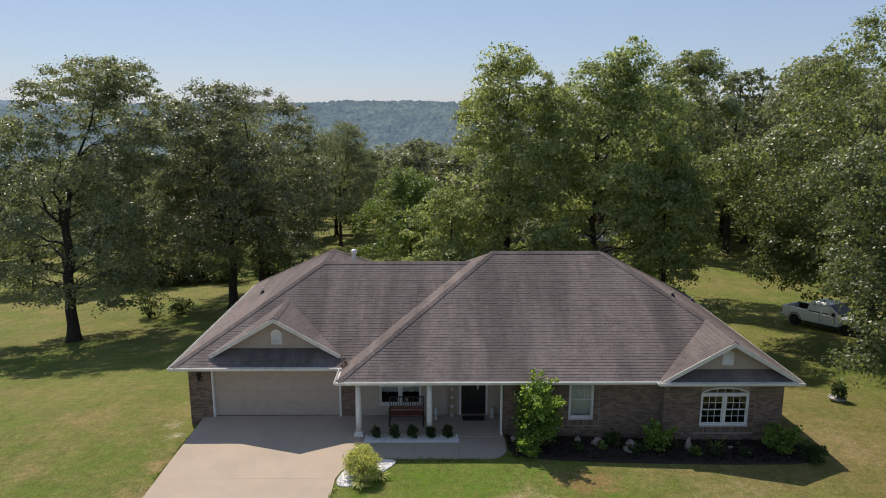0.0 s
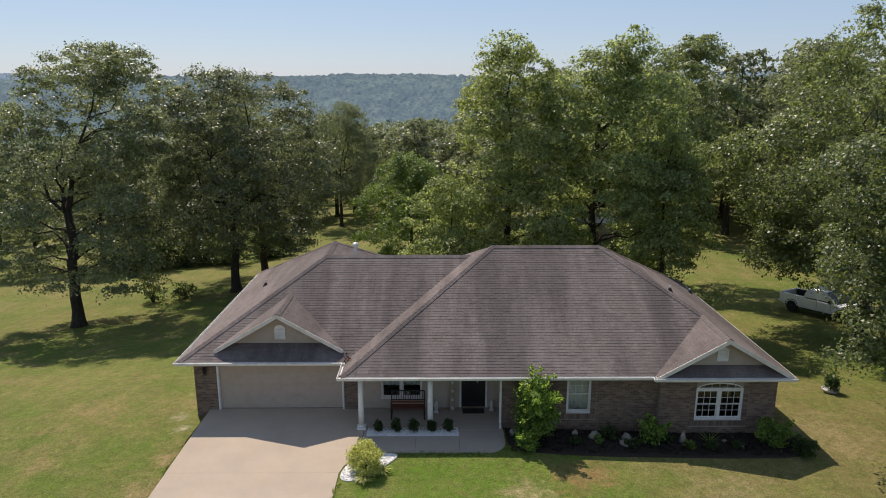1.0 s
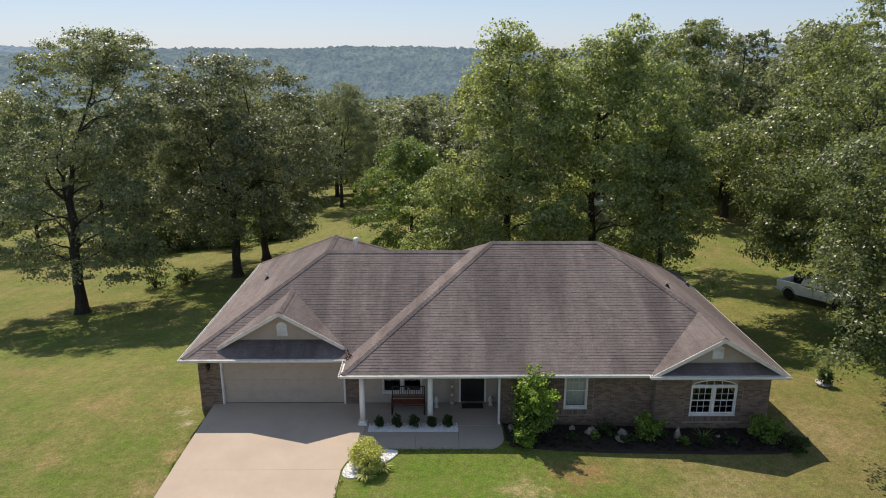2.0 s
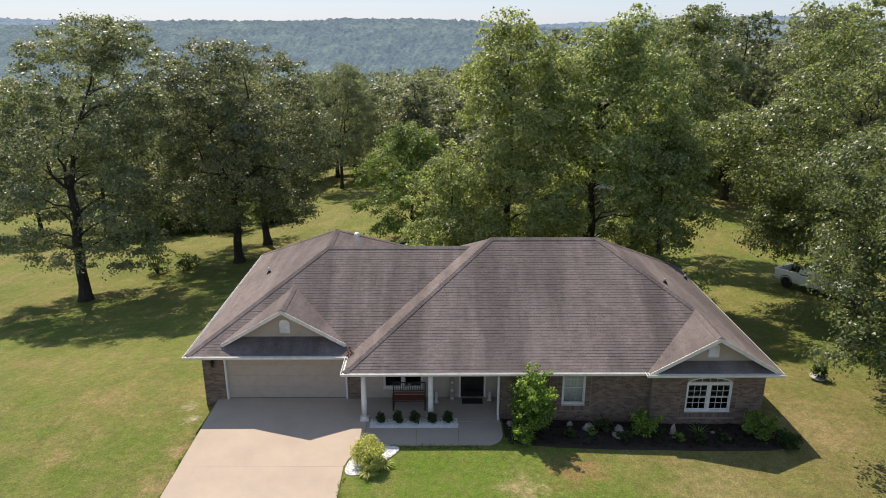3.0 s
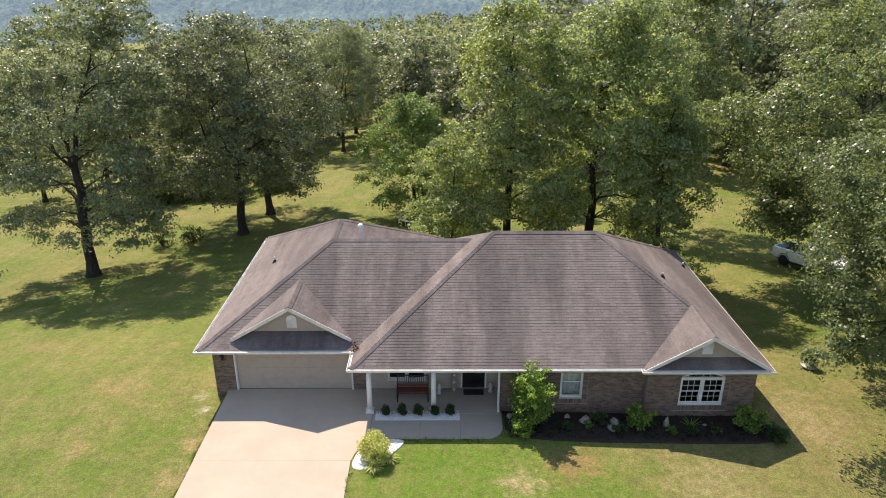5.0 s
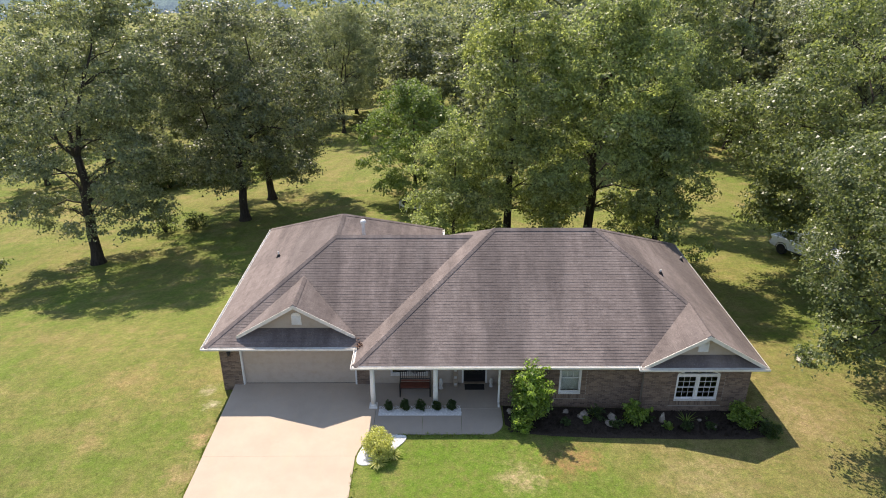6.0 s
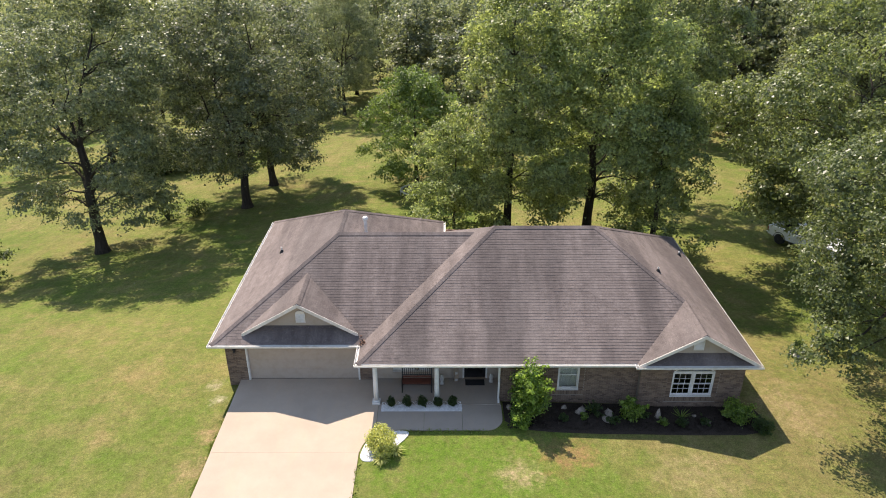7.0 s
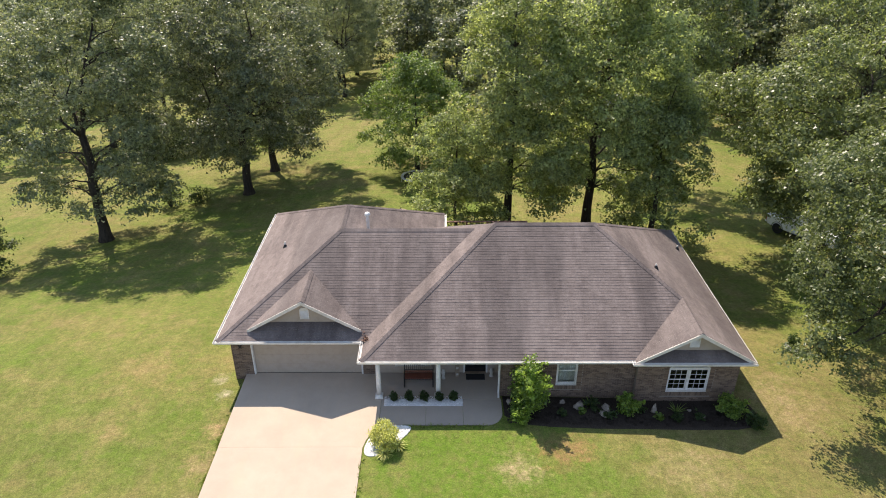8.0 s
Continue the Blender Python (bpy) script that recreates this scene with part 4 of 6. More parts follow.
def tree_meshes(name, seed, height, radius, base, trunk, clumps, per, size, leaf, shape="round", limbs=16, lopsided=(0, 0), spread=0.75, clear=0.55, lobes=44, twigs=6, lobe=(0.20, 0.36), fork=0.0, leaders=1, droop=()):
    """A tree at the origin: a tapered trunk that may fork, limbs and twigs, and a crown of leaf sprays heaped in lobes."""
    rng = np.random.default_rng(seed)
    top = thing(name)
    bm = bmesh.new()

    def envelope(u):
        """Crown radius at u of the crown's height."""
        if shape == "tall":
            return radius * max(0.04, 1 - abs((u - 0.38) / 0.64) ** 2.2) ** 0.6
        return radius * max(0.05, 1 - abs((u - 0.45) / 0.58) ** 2.6) ** 0.5

    lx, ly = lopsided
    reach = fork if fork else height * 0.93
    wig = rng.normal(0, 0.012 * height, (8, 2))
    wig[0] = 0
    spine = [Vector((wig[i, 0] * i / 7 + lx * 0.4 * (reach * i / 7 / height) ** 2, wig[i, 1] * i / 7 + ly * 0.4 * (reach * i / 7 / height) ** 2, reach * i / 7)) for i in range(8)]
    thin = 0.42 if fork else 0.93
    rad = [trunk * (1 - thin * (i / 7) ** 0.85) for i in range(8)]
    add_tube(bm, [spine[0] - Vector((0, 0, 0.6)), spine[0], spine[0] + Vector((0, 0, 0.5))] + spine[1:], [trunk * 1.8, trunk * 1.45, trunk * 1.08] + rad[1:], 10)
    # places where a limb may leave the wood: point, direction, thickness
    wood = []

    def remember(pts, radii):
        for i in range(len(pts) - 1):
            for w in (0.0, 0.5):
                wood.append((pts[i].lerp(pts[i + 1], w), (pts[i + 1] - pts[i]).normalized(), radii[i] * (1 - w) + radii[i + 1] * w))
    remember(spine, rad)
    if fork:
        for j in range(leaders):
            az = j * 2 * math.pi / leaders + rng.uniform(-0.5, 0.5) + 0.4
            out = radius * (0.16 if j == 0 else rng.uniform(0.34, 0.58))
            tall = height * (0.93 if j == 0 else rng.uniform(0.66, 0.86))
            end = Vector((math.cos(az) * out + lx * 0.8, math.sin(az) * out + ly * 0.8, tall))
            lead = spine[-1] + Vector((math.cos(az) * out * 0.75, math.sin(az) * out * 0.75, (tall - reach) * 0.30))
            pts = curve_points(spine[-1] - Vector((0, 0, 0.15)), lead, end, 9)
            for i in range(2, 9):
                pts[i] += Vector(rng.normal(0, 0.03, 3)) * radius
            r0 = rad[-1] * (0.82 if j == 0 else rng.uniform(0.55, 0.76))
            radii = [max(0.02, r0 * (1 - 0.93 * i / 8)) for i in range(9)]
            add_tube(bm, pts, radii, 8, cap=False)
            remember(pts, radii)
    # the crown is a heap of lobes, each a dome of leaf sprays carried by its own limb
    lob = np.empty((lobes, 3))
    lr = radius * rng.uniform(lobe[0], lobe[1], lobes)
    for k in range(lobes):
        u = min(1.0, max(0.0, (k + rng.uniform(-0.6, 1.6)) / lobes))
        az = k * 2.399 + rng.uniform(-0.5, 0.5)
        r = max(0.0, envelope(u) * (rng.uniform(0.80, 1.08) if k % 4 or u < 0.3 else rng.uniform(0.3, 0.7)) - 0.72 * lr[k])
        lob[k] = (math.cos(az) * r + lx * u, math.sin(az) * r + ly * u, base + lr[k] * 0.45 + (height - base - lr[k] * 1.05) * u)
    for x, y, z, r in droop:                            # single branches that hang low
        lob, lr, lobes = np.vstack([lob, (x, y, z)]), np.append(lr, r), lobes + 1
    lowest = min(clear * base, 0.6 * height)
    tips = []
    for k in range(lobes):
        end = Vector(lob[k])
        if limbs <= k < lobes - len(droop) and k % 2:
            continue
        best = min((w for w in wood if w[0].z >= lowest or w is wood[-1]),
                   key=lambda w: (end - w[0]).length + 0.9 * max(0.0, w[0].z + 0.30 * math.hypot(end.x - w[0].x, end.y - w[0].y) - end.z))
        start, way, thick = best
        length = max(0.6, (end - start).length)
        out = Vector((end.x - start.x, end.y - start.y, 0))
        lead = start + way * length * 0.22 + out * 0.30 + Vector((0, 0, 0.10 * length))
        pts = curve_points(start, lead, end, 7)
        for i in range(1, 7):
            pts[i] += Vector(rng.normal(0, 0.035, 3)) * length * min(1.0, i / 3)
        r0 = min(thick * 0.66, trunk * (0.07 + 0.034 * length))
        radii = [max(0.012, r0 * (1 - 0.9 * i / 6)) for i in range(7)]
        add_tube(bm, pts, radii, 5, cap=False)
        for j in range(twigs):
            w = rng.uniform(0.45, 1.0)
            i = min(5, int(w * 6))
            s0 = pts[i].lerp(pts[i + 1], w * 6 - i)
            d = Vector(rng.normal(0, 1, 3) * (1, 1, 0.6)) + (end - start).normalized() * 0.6 + Vector((0, 0, 0.3))
            e = s0 + d.normalized() * lr[k] * rng.uniform(0.6, 1.1)
            mid = s0.lerp(e, 0.5) + Vector(rng.normal(0, 0.06, 3)) * lr[k]
            add_tube(bm, [s0, mid, e], [max(0.008, r0 * 0.3 * (1 - 0.6 * w)), max(0.007, r0 * 0.18), 0.006], 3, cap=False)
            tips += [mid, e]
    part("trunk", bm, BARK, top, smooth=True)
    tips = np.array([tuple(t) for t in tips])
    inner = int(clumps * 0.08)
    a = tips[rng.integers(0, len(tips), inner)] + rng.normal(0, 0.05 * radius, (inner, 3))
    m = clumps - inner
    which = rng.choice(lobes, m, p=lr ** 2 / (lr ** 2).sum())
    axis = lob[which] * np.array([1, 1, 0])
    d = rng.normal(0, 1, (m, 3)) + 0.5 * axis / (np.linalg.norm(axis, axis=1, keepdims=True) + 0.5) + np.array([0, 0, 0.5])
    d /= np.linalg.norm(d, axis=1, keepdims=True)
    d[:, 2] = np.where(d[:, 2] < -0.25, -0.25 + 0.2 * (d[:, 2] + 0.25), d[:, 2])      # little grows on a lobe's underside
    b = lob[which] + d * np.array([1, 1, 0.72]) * (lr[which] * (1.04 - 0.42 * rng.uniform(0, 1, m) ** 2.2))[:, None]
    c = np.concatenate([a, b])
    out = np.concatenate([np.zeros((inner, 3)), d])
    c[:, 2] = np.maximum(c[:, 2], base * 0.75 + rng.uniform(0, 0.6, len(c)))
    sp = spread * rng.uniform(0.45, 1.3, len(c))
    quads("crown", leaf_tris(rng, c, sp, per, size, out), leaf, top)
    return top


def plant_tree(proto, x, y, turn=0, size=1.0, wide=1.0, label="", used={}):
    """Places the tree itself the first time, copies after that."""
    m = pose(x, y, gz(x, y) - 0.05, 0, 0, turn) @ Matrix.Diagonal((size * wide, size * wide, size, 1))
    if proto.name not in used:
        used[proto.name] = True
        proto.matrix_basis = m
        ob = proto
    else:
        ob = copy_thing(proto, pose(0, 0, 0))
        ob.matrix_basis = m
    tagged(ob, label or "leafy broadleaf tree with dark bark", "tree")
    return ob


def build_trees():
    oak_a = tree_meshes("oak_tree", 11, 20.0, 6.7, 2.3, 0.43, 1080, 80, 0.150, OAK, limbs=40, spread=0.36, clear=1.5, lopsided=(1.4, 4.2), lobes=44, lobe=(0.20, 0.36), fork=8.2, leaders=4)
    plant_tree(oak_a, -25.8, 45.2, 0, label="tall oak with dark grey-green leaves and black limbs on the lawn")
    oak_b = tree_meshes("oak_tree", 23, 18.7, 7.9, 3.4, 0.40, 1080, 80, 0.154, OAK, limbs=36, spread=0.36, clear=1.6, lopsided=(1.0, -0.6), lobes=42, lobe=(0.20, 0.35), fork=7.0, leaders=4)
    plant_tree(oak_b, -17.4, 54.8, 0, label="dense dark green oak standing on the lawn")
    plant_tree(oak_b, -16.6, 61.5, 250, 0.92, label="dense dark green oak behind another oak")
    hick = tree_meshes("hickory_tree", 31, 18.5, 4.6, 2.0, 0.34, 800, 80, 0.150, HICKORY, "tall", limbs=30, spread=0.34, clear=1.6, lobes=38, lobe=(0.24, 0.42))
    plant_tree(hick, 4.3, 43.2, 10, label="tall yellow-green hickory close behind the house")
    hick_b = tree_meshes("hickory_tree", 37, 19.0, 5.5, 2.2, 0.38, 950, 80, 0.150, GREEN_HICKORY, "tall", limbs=34, lopsided=(0.7, -2.0), spread=0.35, clear=1.6, lobes=42, lobe=(0.22, 0.40), droop=((0.4, -5.2, 11.0, 1.7), (-0.6, -4.4, 13.2, 1.7), (1.4, -4.8, 8.8, 1.6)))
    plant_tree(hick_b, 10.1, 43.6, 0, label="tall yellow-green hickory behind the ridge")
    high = tree_meshes("oak_tree", 67, 20.2, 4.2, 6.4, 0.30, 520, 80, 0.155, SUNOAK, limbs=22, spread=0.34, clear=1.0, lobes=30, lobe=(0.22, 0.40), fork=9.0, leaders=3, lopsided=(1.4, 0))
    plant_tree(high, 18.0, 53.5, 0, label="thin-topped oak with a high crown beside the back lawn")
    skirt = tree_meshes("oak_tree", 73, 12.6, 3.4, 0.9, 0.24, 310, 80, 0.150, SUNOAK, "tall", limbs=24, spread=0.32, clear=1.6, lobes=30, lobe=(0.24, 0.42))
    plant_tree(skirt, 13.6, 39.9, 0, label="young oak with low branches close to a tall hickory")
    dog = tree_meshes("young_tree", 69, 9.6, 3.5, 1.0, 0.16, 380, 70, 0.135, GREEN_HICKORY, limbs=16, spread=0.28, lobes=26, lobe=(0.24, 0.40))
    plant_tree(dog, 0.6, 42.0, 0, label="young pale green tree close behind the house")
    maple = tree_meshes("maple_tree", 41, 11.0, 5.0, 0.5, 0.22, 640, 70, 0.16, MAPLE, "tall", limbs=22, spread=0.32, lobes=34, lobe=(0.22, 0.38))
    plant_tree(maple, -2.6, 58.8, 0, label="young bright green maple with low branches")
    big = tree_meshes("oak_tree", 53, 19.8, 8.2, 2.9, 0.38, 1450, 80, 0.150, SUNOAK, limbs=36, spread=0.36, clear=1.3, lopsided=(5.8, 4.6), lobes=48, lobe=(0.18, 0.32), fork=5.6, leaders=5,
                      droop=((-4.4, 1.5, 4.6, 1.5), (-2.8, 1.6, 4.6, 1.5), (-1.2, 1.5, 4.8, 1.5), (-3.4, 1.4, 6.4, 1.5), (0.6, -0.2, 6.2, 1.7), (2.4, -0.6, 5.6, 1.8), (-4.4, 4.4, 7.4, 1.6), (-5.0, 7.2, 8.2, 1.8),
                             (-5.8, 8.2, 9.0, 2.0), (-3.4, 9.0, 8.6, 1.9), (-4.8, 5.6, 10.2, 2.0), (-2.2, 7.4, 6.8, 1.8), (-3.6, 2.6, 11.2, 1.9), (-3.6, 2.8, 8.2, 1.9), (-1.8, 0.6, 9.4, 1.8)))
    plant_tree(big, 23.6, 35.2, 0, label="large spreading oak beside the parked truck")
    near = tree_meshes("oak_tree", 874, 12.6, 8.8, 3.0, 0.40, 1700, 100, 0.112, SHADE_OAK, limbs=40, spread=0.28, clear=1.0, lobes=56, lobe=(0.14, 0.26), fork=4.2, leaders=5,
                       droop=((-9.2, -3.0, 3.7, 0.9), (-8.3, -2.6, 4.7, 1.1), (-7.8, -1.6, 5.6, 1.2), (-7.4, -3.0, 3.6, 1.1), (-8.0, -0.6, 7.2, 1.3), (-7.0, 0.2, 8.8, 1.4)))
    plant_tree(near, 23.5, 24.2, 0, label="spreading oak with branches that reach over the lawn")
    plant_tree(oak_a, 37.0, 58.0, 100, 1.0, label="dark oak behind the parked truck")
    plant_tree(oak_b, -13.8, 92.9, 35, 0.93, 0.70, label="slender oak far down the lawn")
    small = tree_meshes("cedar_tree", 71, 5.0, 2.2, 0.5, 0.12, 150, 40, 0.16, CEDAR, "round", limbs=12, spread=0.3, lobes=24)
    plant_tree(small, -31.5, 39.6, 0, label="small round evergreen on the lawn")
    # woods round the lawn
    rng = np.random.default_rng(77)
    kinds = [tree_meshes("woodland_tree", 81, 17.0, 5.0, 2.0, 0.3, 230, 30, 0.35, WOODS, "tall", limbs=6, spread=0.5, lobes=22, twigs=1),
             tree_meshes("woodland_tree", 83, 18.0, 5.6, 3.0, 0.32, 240, 30, 0.35, WOODS, limbs=6, spread=0.5, lobes=22, twigs=1),
             tree_meshes("woodland_tree", 85, 15.0, 5.2, 2.0, 0.3, 230, 30, 0.35, OAK, limbs=6, spread=0.5, lobes=22, twigs=1)]
    sparse = [tree_meshes("far_woodland_tree", 86, 16.5, 5.4, 2.0, 0.3, 150, 22, 0.52, WOODS, "tall", limbs=4, spread=0.7, lobes=13, twigs=1),
              tree_meshes("far_woodland_tree", 87, 16.0, 5.8, 2.5, 0.3, 150, 22, 0.52, WOODS, limbs=6, spread=0.7, lobes=12, twigs=1)]
    spots = []

    def free(x, y, d):
        return all((x - a) ** 2 + (y - b) ** 2 > d * d for a, b in spots)
    tries = 0
    while len(spots) < 190 and tries < 12000:
        tries += 1
        y = 55 + 140 * rng.uniform() ** 1.1
        half = 10 + 0.72 * y
        x = rng.uniform(-half, half)
        edge = 100 if x < 8 else 60           # the lawn runs deeper on the left
        if x < -20:
            edge = 80 + 0.2 * abs(x + 20)
        if (10 < x < 36 and y < 74) or (abs(x + 10) < 3.5 and y < 119):
            continue
        if y < edge or not free(x, y, 6.0):
            continue
        spots.append((x, y))
    spots += [(-4, 104), (2, 102), (-16, 104), (-22, 101), (7, 99), (0, 110), (-51, 67), (-45, 73), (-38, 74), (-57, 62), (-33, 78), (7, 67), (12.5, 76), (2.5, 80)]
    for k, (x, y) in enumerate(spots):
        plant_tree(kinds[k % 3] if y < 118 else sparse[k % 2], x, y, rng.uniform(0, 360), rng.uniform(0.74, 0.94) if x < 10 else rng.uniform(0.95, 1.25), rng.uniform(0.95, 1.2), label="woodland tree in full green leaf")


build_trees()


def build_far_woods():
    """The wood that goes on down into the valley, past counting."""
    rng = np.random.default_rng(91)
    n = 3200
    y = 185 + 900 * rng.uniform(0, 1, n) ** 1.5
    x = rng.uniform(-1, 1, n) * (20 + 0.74 * y)
    field = (np.abs((x / y) + 0.41) < 0.05) & (y > 620) & (y < 1000)
    x, y = x[~field], y[~field]
    n = len(x)
    h = rng.uniform(9, 16, n)
    z = ground_z(x, y) + h * 0.55
    grow = 1 + np.maximum(0, y - 300) / 500
    c = np.stack([x, y, z], -1)
    blobs = []
    for k in range(12):
        d = rng.normal(0, 1, (n, 3))
        d /= np.linalg.norm(d, axis=1, keepdims=True)
        d[:, 2] = np.abs(d[:, 2]) * 1.2 - 0.2
        blobs.append(c + d * np.stack([4.2 * grow, 4.2 * grow, h * 0.45], -1) * rng.uniform(0.6, 1.05, (n, 1)))
    pts = np.concatenate(blobs)
    size = np.tile(grow, 12)
    q = leaves(rng, pts, np.full(len(pts), 0.9), 3, 1.5)
    mid = q.mean(1, keepdims=True)
    q = mid + (q - mid) * np.repeat(size, 3)[:, None, None]
    ob = quads("far_woods", q, WOODS)
    tagged(ob, "dense green woods running down into the valley", "woods", kind="stuff")


build_far_woods()


# ---- drive, walk, beds ----
def build_drive():
    # slabs cast in bays with open joints
    joints = [24.28, 19.6, 15.0, 10.4, 5.8, 1.2, -3.4, -8.0, -12.6]
    pave = thing("driveway", 0, 0, 0, label="pale tan concrete driveway with faint joints and stains", category="driveway", kind="structure")
    for k in range(8):
        y1, y0 = joints[k] - 0.003, joints[k + 1] + 0.003
        right = [(-3.56, y0), (-3.56, y1)] if k else [(-3.55, y0), (-3.45, 20.0), (-3.2, 20.5), (-3.02, 20.95), (-3.02, y1)]
        for pts in ([(-9.37 - 0.02 * k, y0)] + right + [(-9.36, y1)],):
            part("slab", prism(pts, "z", -0.16, 0.012), CONCRETE, pave)


build_drive()


def build_walk():
    walk_way = thing("pavement_porch", 0, 0, 0, label="grey concrete porch floor and front walk with a rounded corner", category="pavement", kind="structure")
    part("porch_slab", box(-3.30, 2.20, 22.42, 24.25, -0.15, 0.035, 0.01), WALK, walk_way)
    joints = [-3.008, -1.05, 0.54]
    for a, b in zip(joints, joints[1:]):
        part("slab", prism([(a + 0.006, 20.83), (b - 0.006, 20.83), (b - 0.006, 22.41), (a + 0.006, 22.41)], "z", -0.15, 0.016), WALK, walk_way)
    r = 0.75
    arc = [(2.22 - r + r * math.sin(t), 20.83 + r - r * math.cos(t)) for t in np.linspace(0, math.pi / 2, 10)]
    part("slab", prism([(0.546, 20.83)] + arc + [(2.22, 22.41), (0.546, 22.41)], "z", -0.15, 0.016), WALK, walk_way)


build_walk()


def gravel_bed(name, outline, z, count, size, seed, label):
    """White stones heaped on a low bed: a base sheet and many small loose stones."""
    rng = np.random.default_rng(seed)
    ob = thing(name, 0, 0, 0, label=label, category="gravel", kind="stuff")
    if len(outline) > 4:                                # round the corners off
        for _ in range(2):
            outline = [q for a, b in zip(outline, outline[1:] + outline[:1]) for q in ((0.75 * a[0] + 0.25 * b[0], 0.75 * a[1] + 0.25 * b[1]), (0.25 * a[0] + 0.75 * b[0], 0.25 * a[1] + 0.75 * b[1]))]
    part("bed_base", prism(outline, "z", z - 0.1, z + 0.012), GRAVEL, ob)
    xs, ys = [p[0] for p in outline], [p[1] for p in outline]
    pts = []
    while len(pts) < count:
        x, y = rng.uniform(min(xs), max(xs)), rng.uniform(min(ys), max(ys))
        inside = False
        for (x0, y0), (x1, y1) in zip(outline, outline[1:] + outline[:1]):
            if (y0 > y) != (y1 > y) and x < (x1 - x0) * (y - y0) / (y1 - y0) + x0:
                inside = not inside
        if inside:
            pts.append((x, y))
    v, f = [], []
    for x, y in pts:
        i = len(v)
        s = size * rng.uniform(0.5, 1.2, 3)
        t = rng.uniform(0, 6.28)
        for a, b, c in ((1, 0, 0), (0, 1, 0), (-1, 0, 0), (0, -1, 0), (0, 0, 1)):
            v.append((x + (a * math.cos(t) - b * math.sin(t)) * s[0], y + (a * math.sin(t) + b * math.cos(t)) * s[1], z + 0.012 + c * s[2] * 0.7 - (0.0 if c else 0.004)))
        f += [(i, i + 1, i + 4), (i + 1, i + 2, i + 4), (i + 2, i + 3, i + 4), (i + 3, i, i + 4)]
    link("stones", v, f, GRAVEL, ob)


gravel_bed("gravel_strip", [(-2.88, 22.0), (0.54, 22.0), (0.54, 22.62), (-2.88, 22.62)], 0.02, 900, 0.035, 2, "strip of white gravel with small shrubs along the porch")
gravel_bed("gravel_patch", [(-3.52, 19.2), (-3.1, 19.05), (-2.6, 19.35), (-2.05, 20.0), (-1.70, 20.45), (-1.62, 20.80), (-2.4, 20.81), (-2.98, 20.80), (-3.18, 20.4), (-3.42, 19.9)], 0.01, 700, 0.04, 3, "white gravel patch round the golden bush")


def build_mulch():
    out = [(2.3, 22.7), (2.3, 21.45), (2.9, 20.95), (4.2, 20.8), (6.2, 20.75), (8.0, 20.78), (10.2, 20.74), (12.0, 20.74), (12.9, 20.92), (13.3, 21.4), (13.1, 22.3), (12.45, 22.72)]
    rng = np.random.default_rng(8)
    ob = thing("mulch_bed", 0, 0, 0, label="dark brown mulch bed along the brick wall", category="flower bed", kind="structure")
    bm = bmesh.new()
    mid = (7.8, 21.75)
    ring = [(x + (u - x) * k, y + (v - y) * k) for (x, y), (u, v) in zip(out, out[1:] + out[:1]) for k in (0.0, 0.25, 0.5, 0.75)]
    rims = [[bm.verts.new((mid[0] + (x - mid[0]) * f, mid[1] + (y - mid[1]) * f, gz(mid[0] + (x - mid[0]) * f, mid[1] + (y - mid[1]) * f) + h)) for x, y in ring] for f, h in ((1.0, -0.12), (1.0, 0.012), (0.93, 0.045), (0.5, 0.06))]
    for p, q in zip(rims, rims[1:]):
        for k in range(len(ring)):
            bm.faces.new((p[k], p[(k + 1) % len(ring)], q[(k + 1) % len(ring)], q[k]))
    bm.faces.new(rims[-1])
    bmesh.ops.recalc_face_normals(bm, faces=bm.faces[:])
    part("bed_base", bm, MULCH, ob, smooth=True)
    # loose chips
    n = 2600
    x, y = rng.uniform(2.4, 13.3, n), rng.uniform(20.6, 22.5, n)
    c = np.stack([x, y, ground_z(x, y) + 0.065], -1)
    keep = (y > 20.95 - 0.012 * (x - 3)) & (x < 12.9)
    q = leaves(rng, c[keep], np.full(keep.sum(), 0.02), 1, 0.12, up=0.7)
    quads("mulch_chips", q, MULCH, ob)


build_mulch()


